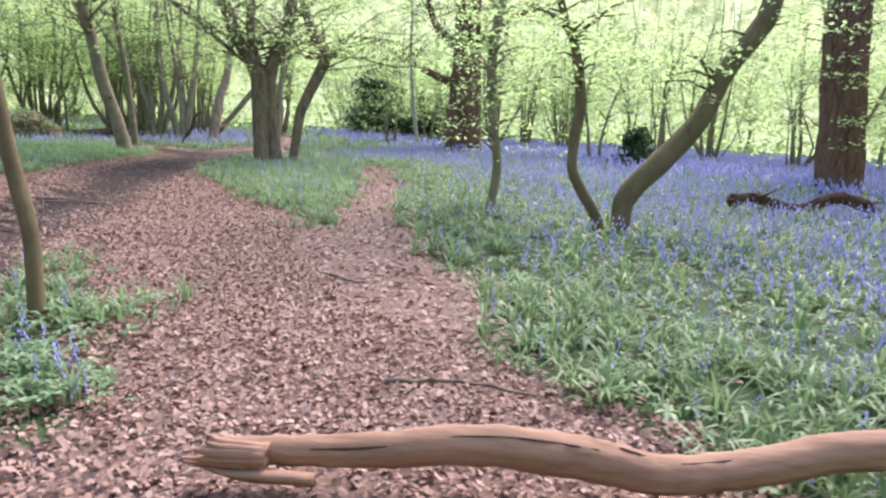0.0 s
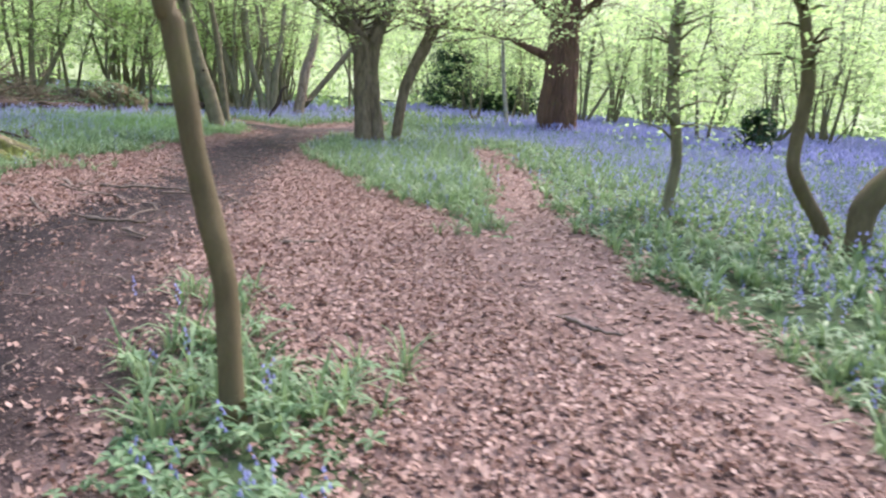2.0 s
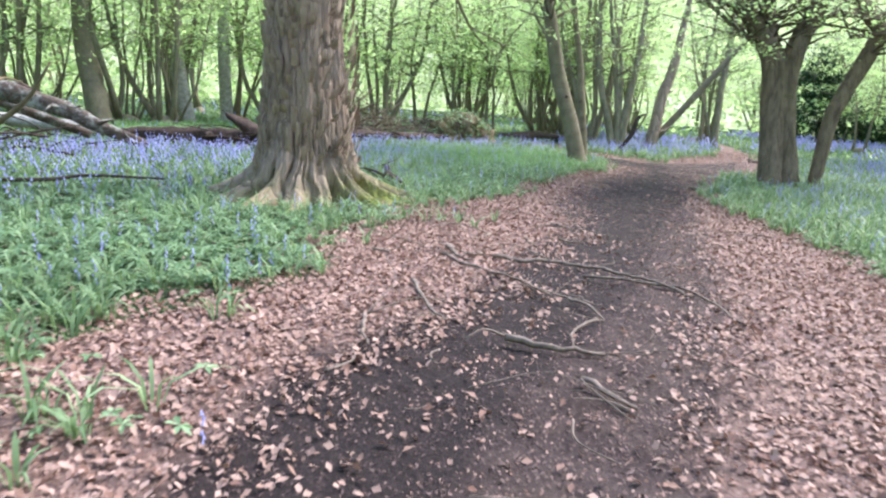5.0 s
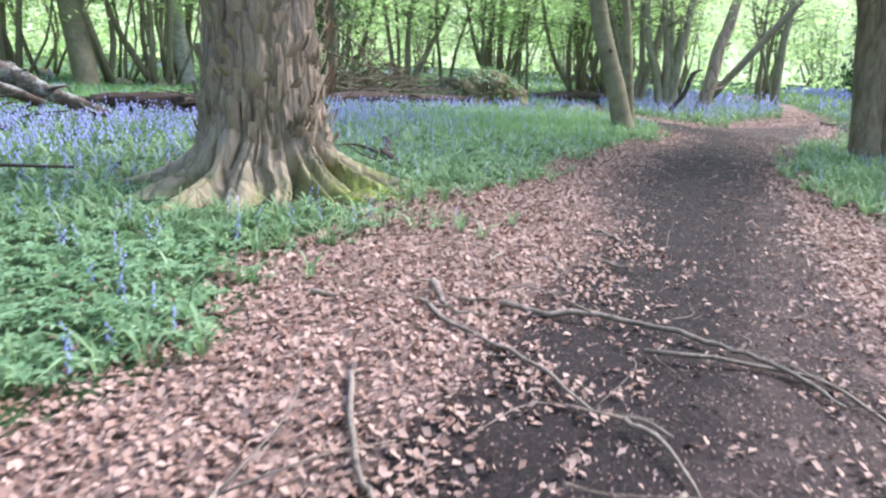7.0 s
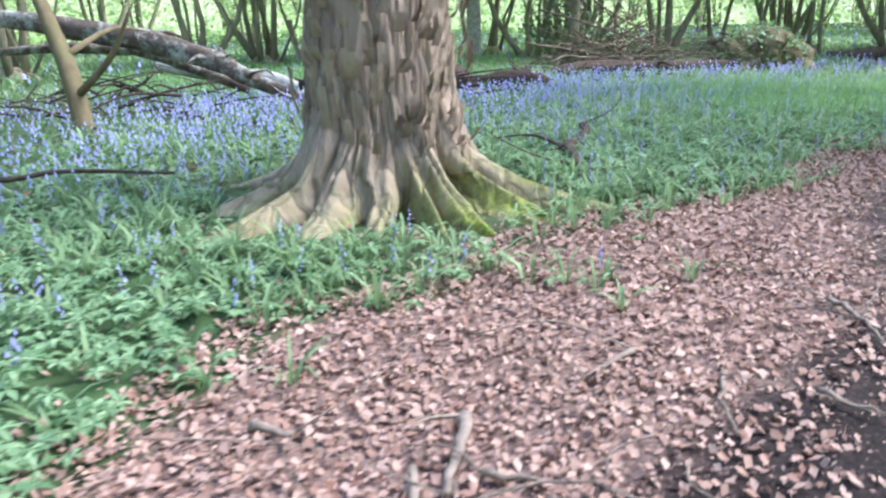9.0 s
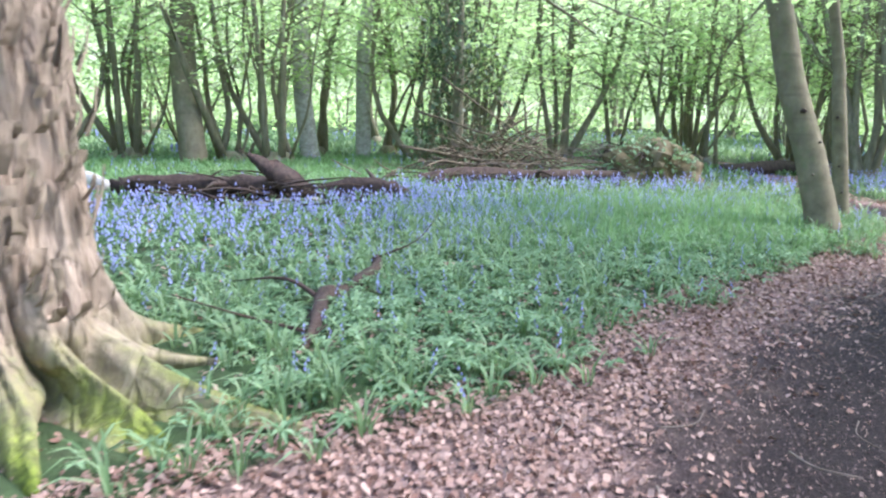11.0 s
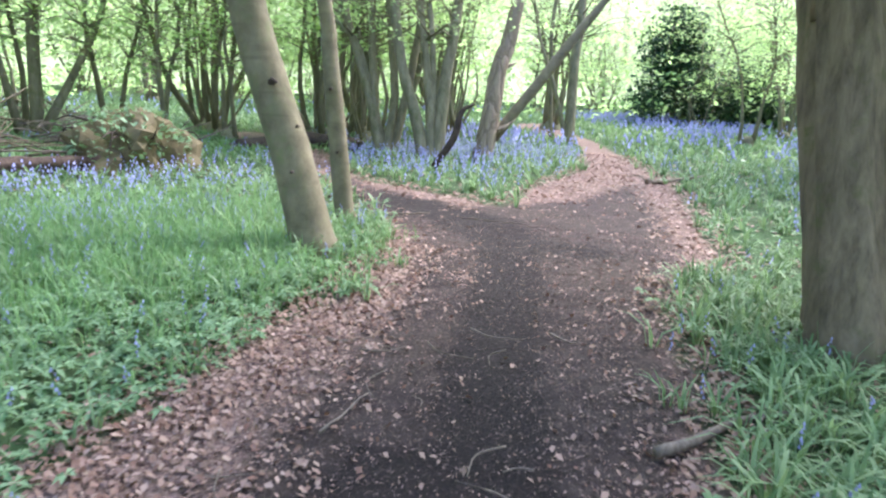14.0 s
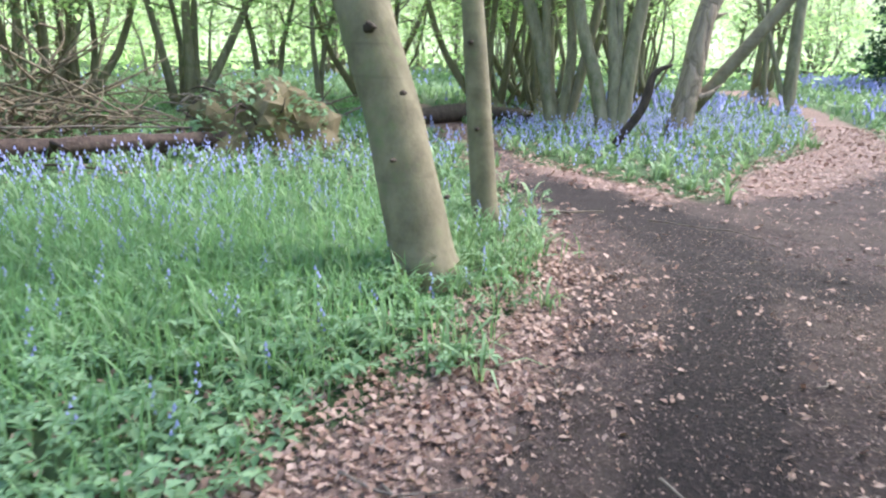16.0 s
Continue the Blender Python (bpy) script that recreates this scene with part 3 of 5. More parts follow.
tree("birch_tree", "old birch with dark cracked base and pale upper bark", (-25.64, 17.41),
     [[(-25.64, 17.41, 0.1, 0.27), (-26.23, 17.39, 1.92, 0.25), (-26.61, 17.49, 3.29, 0.234)]], "bark_birch", 12, 20, low=4.5, sprays=70, sides=16)
tree("birch_tree", "old birch with dark cracked base and pale upper bark", (-25.98, 19.14),
     [[(-25.98, 19.14, 0.1, 0.22), (-26.76, 19.5, 3.35, 0.2)]], "bark_birch", 12, 21, low=4.5, sprays=70, sides=16)
tree("dead_tree", "thin mossy dead trunk leaning beside the fallen birch", (-15.37, 7.89),
     [[(-15.37, 7.89, 0.1, 0.113), (-15.64, 7.82, 0.79, 0.106), (-15.87, 7.71, 1.26, 0.092), (-16.06, 7.61, 1.67, 0.078)],
      [(-15.5, 7.85, 0.5, 0.05), (-15.1, 8.3, 1.0, 0.035), (-14.9, 8.6, 1.6, 0.012)],
      [(-15.7, 7.8, 1.0, 0.05), (-16.3, 8.4, 1.3, 0.03), (-16.8, 8.9, 1.25, 0.01)]],
     "bark_olive", 5, 22, low=9, sprays=0, sides=12, extra=(1, 2))
tree("sapling", "slender white-stemmed sapling in front of dark evergreens", (-6.9, 36.0),
     [[(-6.9, 36.0, 0.2, 0.10), (-7.3, 36.1, 2.6, 0.09), (-7.5, 36.1, 5.0, 0.08)]], "bark_birch", 9, 23, low=5, sprays=20, sides=8)

tree("hornbeam_coppice", "stout coppiced hornbeam with splaying stems among bluebells", (-15.30, 28.31),
     [[(-15.43, 28.23, 0.1, 0.145), (-15.75, 28.29, 1.14, 0.133), (-16.03, 28.31, 1.83, 0.121), (-16.36, 28.45, 3.01, 0.109)],
      [(-15.3, 28.31, 0.1, 0.121), (-15.5, 28.54, 1.43, 0.109), (-15.88, 28.76, 3.01, 0.097)],
      [(-15.17, 28.4, 0.1, 0.145), (-15.25, 28.83, 1.83, 0.133), (-15.24, 29.19, 3.01, 0.121)],
      [(-15.24, 28.35, 0.1, 0.085), (-15.46, 28.62, 1.61, 0.072), (-15.7, 28.88, 3.01, 0.06)]],
     "bark_hazel", 9, 601, low=2.4, sprays=80, sides=10, rough=0.07, reach=1.8)
tree("hornbeam_coppice", "wide coppiced hornbeam with many splaying stems among bluebells", (-16.47, 28.41),
     [[(-16.6, 28.33, 0.1, 0.139), (-17.08, 28.42, 1.61, 0.114), (-17.69, 28.46, 3.08, 0.095)],
      [(-16.47, 28.41, 0.1, 0.114), (-16.51, 28.73, 1.42, 0.101), (-16.85, 29.01, 3.08, 0.088)],
      [(-16.37, 28.48, 0.1, 0.101), (-16.27, 28.99, 1.73, 0.088), (-16.26, 29.39, 3.07, 0.076)],
      [(-16.66, 28.29, 0.1, 0.114), (-16.98, 28.52, 1.73, 0.101), (-17.19, 28.78, 3.08, 0.088)],
      [(-16.53, 28.37, 0.1, 0.088), (-17.32, 28.48, 2.34, 0.076), (-17.95, 28.28, 3.08, 0.063)]],
     "bark_hazel", 9, 602, low=2.4, sprays=80, sides=10, rough=0.07, reach=1.8)
tree("slender_tree", "dark slender trunks in the bright end of the path", (-14.73, 36.58),
     [[(-14.73, 36.58, 0.1, 0.17), (-14.92, 37.13, 2.46, 0.153), (-14.92, 37.47, 3.57, 0.136)],
      [(-14.8, 36.54, 0.1, 0.085), (-15.43, 36.63, 1.92, 0.068), (-15.97, 36.68, 3.24, 0.051)],
      [(-15.58, 37.27, 0.1, 0.08), (-15.82, 37.62, 1.93, 0.071), (-16.04, 37.99, 3.66, 0.071)]],
     "bark_hazel", 10, 603, low=2.6, sprays=60, sides=9, rough=0.06, reach=2.0)

KNOTS_A = [((-12.27, 19.39, 1.62), 0.075), ((-11.99, 19.33, 0.8), 0.03), ((-12.01, 19.44, 1.22), 0.035), ((-11.66, 19.48, 0.59), 0.03)]
KNOTS_B = [((-12.88, 21.17, 1.55), 0.044), ((-12.7, 21.07, 0.82), 0.038)]


def knot(parent, place, size, seed):
    """A puckered dark branch scar on smooth bark."""
    rng = np.random.default_rng(seed)
    x, y, z = place[0] - parent.location.x, place[1] - parent.location.y, place[2]
    size *= 0.52
    d = np.array([0.31, -0.95, 0.0])
    pts = [(x - d[0] * 0.03, y - d[1] * 0.03, z, size), (x + d[0] * 0.006, y + d[1] * 0.006, z, size * 0.85), (x + d[0] * 0.012, y + d[1] * 0.012, z, size * 0.35)]
    part("knot", limb_mesh("knot", [tube(pts, 12, rng, 0.12, 3)], "dead_wood"), parent, "dark puckered branch scar")


for place, size in KNOTS_A:
    knot(beech, place, size, 3)
for place, size in KNOTS_B:
    knot(slim_beech, place, size, 4)


# ---- the big buttressed tree ----
def big_tree():
    base = (-10.62, 10.02)
    ob = thing("buttressed_tree", (*base, 0), "massive old tree with flaking bark and mossy spreading roots", "tree")
    roots = [(-92, 1.0, 0.2, 0.35), (-66, 1.35, 0.16, 0.6), (-46, 0.8, 0.2, 0.45), (-25, 0.7, 0.2, 0.35), (-6, 0.55, 0.1, 0.8), (8, 0.85, 0.17, 0.95),
             (28, 1.0, 0.12, 1.0), (47, 1.4, 0.19, 1.0), (78, 0.8, 0.2, 0.5), (112, 0.9, 0.2, 0.3), (150, 0.9, 0.2, 0.3), (190, 0.9, 0.2, 0.3), (228, 1.0, 0.18, 0.3)]
    na = 400
    zs = np.concatenate((np.linspace(-0.15, 0.8, 62), np.linspace(0.83, 3.6, 120), np.linspace(4, 12, 16)))
    ang = np.linspace(-math.pi, math.pi, na, endpoint=False)
    verts, moss = [], []
    for z in zs:
        zz = max(z, 0.0)
        core = 0.50 + 0.17 * math.exp(-zz / 0.9) - 0.035 * max(0, z - 1.5)
        core = max(core, 0.2)
        cx = -0.05 * zz * 0.6
        for a in ang:
            r, m, dip = core, 0.0, 0.0
            ca, sa = math.cos(a), math.sin(a)
            wander = a + 0.16 * noise.noise(Vector((ca * 2.2, sa * 2.2, z * 3.2 + 4))) * math.exp(-zz / 1.0)
            for deg, size, wide, green in roots:
                d = (wander - radians(deg) + math.pi) % (2 * math.pi) - math.pi
                w = wide * 0.82 * (1 + 1.5 * zz)
                lobe = math.exp(-abs(d / w) ** 1.7)
                r += size * lobe * (0.80 * math.exp(-(zz / 0.19) ** 1.15) + 0.10 * math.exp(-zz / 0.45))
                dip = max(dip, lobe)
                m = max(m, green * math.exp(-(d / (w * 1.5)) ** 2) * min(1.0, max(0.0, 1.15 - zz / 0.42)))
            r -= (1 - dip) * 0.30 * math.exp(-(zz / 0.36) ** 2.4)
            warp = noise.noise_vector(Vector((ca * 3, sa * 3, z * 1.3))) * 0.9
            q = Vector((ca * 4.4, sa * 4.4, z * 0.62)) + warp
            dist, near = noise.voronoi(q)
            plate = noise.cell(near[0] * 7.3)
            edge = min(1.0, (dist[1] - dist[0]) * 5.0)
            q2 = Vector((ca * 10, sa * 10, z * 2.3)) + warp * 1.6
            dist2, near2 = noise.voronoi(q2)
            small = noise.cell(near2[0] * 5.1)
            lip = (near[0].z - q.z) * 0.030
            calm = min(1.0, 0.75 + zz * 0.5)
            r += calm * (0.022 * plate + 0.008 * small + 0.015 * (edge - 1) + lip * 0.45) + 0.075 * math.exp(-zz / 0.5) * noise.noise(Vector((ca * 9, sa * 9, z * 5))) + 0.02 * noise.noise(Vector((ca * 5, sa * 5, z * 0.8)))
            groove = abs(noise.noise(Vector((math.cos(wander) * 5.5, math.sin(wander) * 5.5, z * 0.9 + 2))))
            fine_groove = abs(noise.noise(Vector((math.cos(wander) * 13, math.sin(wander) * 13, z * 1.6 + 7))))
            r -= 0.10 * max(0.0, 1 - groove * 7) * math.exp(-(zz / 0.7) ** 2) + 0.035 * max(0.0, 1 - fine_groove * 5) * (0.30 + 1.1 * math.exp(-zz / 0.6))
            r += 0.007 * noise.noise(Vector((ca * 24, sa * 24, z * 7)))
            verts.append((cx + r * ca, r * sa, z))
            m = max(m, 0.6 * max(0.0, 1 - zz / 0.32), 0.8 * (1 - dip) * max(0.0, 1 - zz / 0.4))
            moss.append(min(1.0, max(0.0, m * (0.7 + 0.9 * noise.noise(q * 1.2)))))
    n = len(zs)
    i = (np.arange(n - 1)[:, None] * na + np.arange(na)[None, :]).ravel()
    j = (np.arange(n - 1)[:, None] * na + (np.arange(na)[None, :] + 1) % na).ravel()
    quads = np.stack((i, j, j + na, i + na), 1)
    trunk = raw_mesh("trunk", verts, quads, np.full(len(quads), 4), "bark_big", True, {"moss": np.clip(moss, 0, 1)})
    part("trunk", trunk, ob)
    rng = np.random.default_rng(31)
    stem = [(-0.2, 0, 5.0, 0.3), (-0.4, 0, 9.0, 0.22), (-0.4, 0.2, 14, 0.08)]
    crown_parts(ob, [stem], rng, 6.0, 130, 0.12, 30, 4.0, twig="bark_big", radius=(0.7, 1.6))
    flakes = []
    for _ in range(240):
        a, z = rng.uniform(-1.9, 1.2), rng.uniform(0.45, 3.2)
        r = 0.60 + 0.17 * math.exp(-z / 0.9) - 0.035 * max(0, z - 1.5) + 0.02
        h, w = rng.uniform(0.08, 0.32), rng.uniform(0.015, 0.05)
        pts = [((r + e) * math.cos(a + s * w / r + k), (r + e) * math.sin(a + s * w / r + k), z + h * k2) for s, e, k, k2 in
               ((-1, -0.04, 0, 0), (1, -0.04, 0, 0), (1.2, 0.0, 0.02, 0.5), (-0.8, 0.012, 0.02, 0.5), (-1, 0.03, 0.03, 1), (0.7, 0.015, 0.03, 1))]
        flakes.append(pts)
    vs = np.array(flakes).reshape(-1, 3)
    k = np.arange(len(flakes)) * 6
    loops = np.stack((k, k + 1, k + 2, k + 3, k + 3, k + 2, k + 5, k + 4), 1)
    part("bark_flaking", raw_mesh("bark_flaking", vs, loops, np.full(2 * len(flakes), 4), "bark_big"), ob, kind="stuff")
    part("upper_trunk", limb_mesh("upper_trunk", [tube([(-0.34, 0, 11.6, 0.24), (-0.4, 0.1, 13, 0.15), (-0.45, 0.2, 15, 0.03)], 12, rng, 0.05)], "bark_big"), ob)
    bough = [(-0.1, 0.3, 4.9, 0.07), (0.0, 1.2, 4.7, 0.055), (0.05, 2.3, 3.7, 0.035), (0.0, 3.3, 2.6, 0.02), (-0.1, 4.3, 2.15, 0.008)]
    side = [[(0.03, 2.9, 3.05, 0.015), (-0.3, 3.4, 2.45, 0.01), (-0.6, 3.6, 2.2, 0.004)], [(0.0, 3.4, 2.55, 0.012), (0.35, 3.9, 2.3, 0.008), (0.5, 4.4, 2.15, 0.004)]]
    part("bough", limb_mesh("bough", [tube(bough, 8, rng, 0.06)] + [tube(s, 5, rng, 0.06) for s in side], "bark_beech"), ob, "low drooping leafy bough")
    spots = [(0.0, 3.3, 2.62), (-0.1, 4.0, 2.25), (-0.35, 3.5, 2.4), (-0.6, 3.65, 2.2), (0.4, 4.1, 2.25), (0.5, 4.5, 2.1), (-0.1, 4.4, 2.12), (0.1, 2.9, 3.1)]
    leaves = np.vstack([spray_points(rng, s, 0.32, 34) for s in spots])
    part("bough_leaf", leaves_mesh("bough_leaf", leaves, 0.075, rng, "leaf", 0.25), ob, "fresh lime-green beech leaves", "stuff")


big_tree()


# ---- fallen wood ----
def lying(name, label, pts, radius, mat, seed, category="branch", sides=10, rough=0.1, twigs=0, group="", wobble=0.0, label2=None):
    """A dead branch or log that lies on the ground along (x, y, z) points."""
    rng = np.random.default_rng(seed)
    x0, y0 = pts[0][0], pts[0][1]
    ob = thing(name, (x0, y0, 0), label, category, group)
    n = len(pts)
    line = []
    for k, p in enumerate(pts):
        r = radius[k] if isinstance(radius, (list, tuple)) else radius * (1 - 0.55 * k / (n - 1))
        line.append((p[0] - x0, p[1] - y0, p[2] if len(p) > 2 else r * 0.75, r))
    part("wood", limb_mesh("wood", [tube(line, sides, rng, rough, 5, wobble)], mat), ob)
    if twigs:
        ts = []
        for _ in range(twigs):
            q = line[rng.integers(n)]
            a, l = rng.uniform(0, 6.28), rng.uniform(0.2, 0.9)
            ts.append(tube([(q[0], q[1], q[2], q[3] * 0.4), (q[0] + l * 0.5 * math.cos(a), q[1] + l * 0.5 * math.sin(a), q[2] + 0.15 * l, q[3] * 0.25),
                            (q[0] + l * math.cos(a + 0.3), q[1] + l * math.sin(a + 0.3), max(q[2] + rng.uniform(-0.1, 0.5) * l, 0.02), 0.004)], 5, rng, 0.1, 3))
        part("twigwork", limb_mesh("twigwork", ts, mat), ob, kind="stuff")
    return ob


def bare_log():
    rng = np.random.default_rng(41)
    ob = thing("fallen_log", (0.59, 2.27, 0), "long bare pinkish-brown log with a split end across the path", "log")
    pts = [(0.56, 2.29, 0.15, 0.03), (0.64, 2.30, 0.15, 0.05), (1.07, 2.41, 0.16, 0.066), (1.61, 2.52, 0.215, 0.082), (2.05, 2.60, 0.185, 0.086), (2.3, 2.63, 0.145, 0.08),
           (2.59, 2.72, 0.165, 0.075), (3.17, 2.86, 0.28, 0.08), (4.0, 3.0, 0.34, 0.08), (5.0, 3.2, 0.30, 0.06)]
    pts = [(x - 0.59, y - 2.27, z, r) for x, y, z, r in pts]
    part("wood", limb_mesh("wood", [tube(pts, 26, rng, 0.03, 8, 0.003)], "log_wood"), ob)
    ends = []
    for k in range(9):
        a = 2 * math.pi * k / 9
        oy, oz = 0.04 * math.cos(a), 0.036 * math.sin(a)
        l = rng.uniform(0.02, 0.16)
        ends.append([(0.22, 0.02 + oy * 0.7, 0.155 + oz * 0.7, 0.022), (0.03, oy, 0.15 + oz, 0.017), (0.03 - l, oy * 1.5, 0.15 + oz * 1.6, 0.005)])
    ends.append([(0.42, -0.01, 0.10, 0.03), (0.12, -0.03, 0.085, 0.024), (-0.06, -0.02, 0.09, 0.006)])
    for k in range(7):
        x, y = rng.uniform(0.1, 0.9), rng.uniform(-0.2, -0.1)
        ends.append([(x, y, 0.02, 0.004), (x + 0.12, y - 0.01, 0.03, 0.011), (x + rng.uniform(0.25, 0.4), y - 0.03, 0.015, 0.004)])
    part("broken_end", limb_mesh("broken_end", [tube(e, 7, rng, 0.2, 4) for e in ends], "log_wood"), ob, kind="stuff")
    line = smooth_line(pts, 8)
    cracks = []
    for a, b, up in ((22, 32, 0.9), (34, 38, 1.3), (14, 19, 0.6), (42, 50, 1.1)):
        seg = []
        for k in range(a, b + 1):
            c = line[k]
            seg.append((c[0] + 0.02, c[1] - c[3] * math.cos(up) * 0.98, c[2] + c[3] * math.sin(up) * 0.97, 0.0022 + 0.003 * math.sin(math.pi * (k - a) / (b - a))))
        cracks.append(tube(seg, 5, rng, 0.2, 2))
    part("crack", limb_mesh("crack", cracks, "dead_wood"), ob, "dark drying crack", "stuff")


bare_log()

STICKS = [
    ([(-7.27, 8.98), (-7.1, 8.87), (-6.9, 8.72)], 0.036), ([(-6.95, 8.87), (-6.83, 9.02)], 0.022), ([(-5.3, 7.15), (-5.0, 7.2), (-4.75, 7.35)], 0.032),
    ([(-5.12, 7.95), (-5.1, 7.6), (-4.96, 7.36)], 0.014), ([(-6.16, 6.83), (-5.95, 6.6), (-5.76, 6.46)], 0.02), ([(-9.5, 6.9), (-9.6, 7.2), (-9.45, 7.45)], 0.026),
    ([(-6.72, 8.97), (-6.49, 9.06), (-6.24, 9.25), (-5.88, 9.34), (-5.52, 9.36), (-5.22, 9.28), (-4.93, 9.08)], 0.028),
    ([(-7.07, 8.68), (-6.7, 8.54), (-6.16, 8.46), (-5.66, 8.24)], 0.024), ([(-5.53, 8.27), (-5.33, 8.22), (-5.08, 7.97)], 0.018),
    ([(-6.58, 7.74), (-6.04, 7.3), (-5.77, 7.17)], 0.022), ([(-6.81, 8.66), (-6.69, 8.81)], 0.014), ([(-7.56, 8.27), (-7.46, 8.4)], 0.03),
    ([(-7.42, 9.88), (-7.33, 9.55)], 0.022), ([(-7.11, 10.07), (-6.95, 9.9), (-6.74, 9.76)], 0.014), ([(-7.43, 11.13), (-7.2, 11.05), (-6.98, 10.89)], 0.022),
    ([(-6.82, 10.26), (-6.59, 10.32)], 0.02), ([(-3.15, 7.24), (-2.89, 7.51)], 0.03), ([(-0.37, 6.14), (-0.15, 6.0), (0.04, 5.95)], 0.028),
    ([(-5.82, 8.99), (-5.12, 9.3), (-4.37, 8.65)], 0.02), ([(-4.64, 6.89), (-4.28, 6.77)], 0.025), ([(-9.57, 16.52), (-9.63, 17.04)], 0.012),
    ([(-12.52, 21.7), (-12.06, 22.27)], 0.022), ([(-10.39, 27.74), (-10.14, 28.38), (-9.42, 30.81)], 0.07), ([(-9.11, 18.55), (-8.89, 18.47)], 0.014),
    ([(-11.57, 22.22), (-10.76, 22.32), (-10.4, 22.1)], 0.009), ([(-10.04, 12.32), (-10.13, 12.55)], 0.03), ([(0.9, 3.6), (1.3, 3.75), (1.75, 3.7)], 0.022),
]
for k, (pts, r) in enumerate(STICKS):
    r *= 0.72
    lying("fallen_stick", "crooked grey-brown dead stick lying on leaf litter", pts, r, "stick", 50 + k, "stick", 7, 0.1, 2 if r > 0.012 else 0,
          "sticks on the path", 0.006)
rs = np.random.default_rng(77)
made = 0
while made < 170:
    s = STROLL[rs.integers(len(STROLL))]
    p = np.array([[s[0] + rs.normal(0, 1.8), s[1] + rs.normal(0, 1.8)]])
    if sd(p, PATH_OUTLINE)[0] < 0.1 or sd(p, TUFT)[0] > 0:
        continue
    made += 1
    a, l = rs.uniform(0, 6.28), rs.uniform(0.08, 0.5)
    x, y = p[0]
    pts = [(x, y), (x + 0.5 * l * math.cos(a), y + 0.5 * l * math.sin(a)), (x + l * math.cos(a + 0.4), y + l * math.sin(a + 0.4))]
    lying("twig", "short thin dead twig lying on the leaf litter", pts, rs.uniform(0.003, 0.008), "stick", 900 + made, "twig", 5, 0.1, 0, "twigs on the path")

lying("broken_branch", "rotten broken branch half hidden in the herbs", [(-12.2, 13.1, 0.16), (-11.99, 13.01, 0.12), (-11.42, 12.47, 0.09), (-11.17, 12.18, 0.1), (-10.54, 11.86, 0.07), (-10.3, 11.7, 0.05)],
      [0.03, 0.04, 0.045, 0.06, 0.035, 0.03], "rotten", 81, sides=12, rough=0.38, twigs=4)
lying("bare_branch", "thin bare branch lying over the bluebell leaves", [(-12.6, 6.4, 0.18), (-11.93, 7.21, 0.2), (-11.83, 7.7, 0.24), (-11.5, 8.5, 0.2)], 0.028, "dead_wood", 82, twigs=2)
lying("broken_branch", "pale broken branch at the edge of the green", [(-8.1, 17.16), (-7.96, 17.4), (-7.8, 17.76), (-7.5, 18.1)], 0.034, "stick", 83)
lying("rotten_log", "dark rotting log with torn bark among bluebells", [(-18.9, 11.7, 0.15), (-18.2, 12.5, 0.2), (-17.6, 13.3, 0.22), (-17.2, 14.05, 0.2)], [0.2, 0.2, 0.22, 0.17], "rotten", 84, "log", 14, 0.3, 10)
lying("torn_stump", "splintered dark wood jutting up from the rotting log", [(-16.89, 14.08, 0.18), (-17.2, 13.73, 0.51), (-17.5, 13.41, 0.78)], [0.19, 0.15, 0.03], "rotten", 85, "wood", 9, 0.3, 3)
lying("rotten_log", "dark rotting log with torn bark among bluebells", [(-17.9, 14.6, 0.08), (-17.3, 15.4, 0.2), (-16.9, 15.9, 0.15)], [0.14, 0.2, 0.08], "rotten", 86, "log", 9, 0.25, 4)
lying("bark_slab", "pale curled slab of fallen bark beside the log", [(-17.0, 13.0, 0.06), (-16.8, 13.6, 0.07), (-16.7, 14.3, 0.13)], [0.05, 0.07, 0.04], "bark_birch", 87, "bark", 7, 0.2)
lying("fallen_birch", "fallen birch trunk with peeling white bark patches", [(-16.7, 11.1, 0.16), (-17.1, 10.3, 0.52), (-17.44, 9.88, 0.78), (-18.06, 8.9, 1.12), (-18.56, 7.96, 1.3), (-19.11, 6.94, 1.46), (-20, 5.2, 1.5)],
      [0.09, 0.12, 0.15, 0.17, 0.16, 0.13, 0.08], "bark_peel", 88, "log", 14, 0.14, 12)
lying("fallen_birch", "lighter birch limb propped under the fallen trunk", [(-17.6, 10.4, 0.3), (-18.54, 9.0, 0.9), (-18.78, 8.5, 0.95), (-19.18, 7.66, 1.0), (-19.9, 6.3, 0.9)], [0.08, 0.10, 0.093, 0.084, 0.05],
      "bark_peel", 89, "log", 12, 0.08, 4)
lying("fallen_birch", "white birch log lying low in the bluebells", [(-19.0, 11.55, 0.16), (-19.5, 11.2, 0.3), (-20.24, 10.55, 0.35), (-21.5, 9.4, 0.5)], [0.12, 0.13, 0.14, 0.1], "bark_birch", 90, "log", 12, 0.06, 2)
lying("rotten_log", "long reddish-brown rotten log under the brushwood", [(-19.1, 17.1, 0.12), (-18.95, 18.2, 0.22), (-18.5, 19.8, 0.2), (-18.1, 21.3, 0.2), (-17.9, 22.2, 0.2)], [0.1, 0.17, 0.15, 0.13, 0.1], "rotten", 91, "log", 14, 0.2, 10)
lying("rotten_log", "low dark log at the foot of the coppice", [(-19.0, 26.2, 0.12), (-18.7, 28.3, 0.16), (-17.3, 28.6, 0.14)], [0.16, 0.18, 0.14], "dead_wood", 92, "log", 10, 0.18, 4)
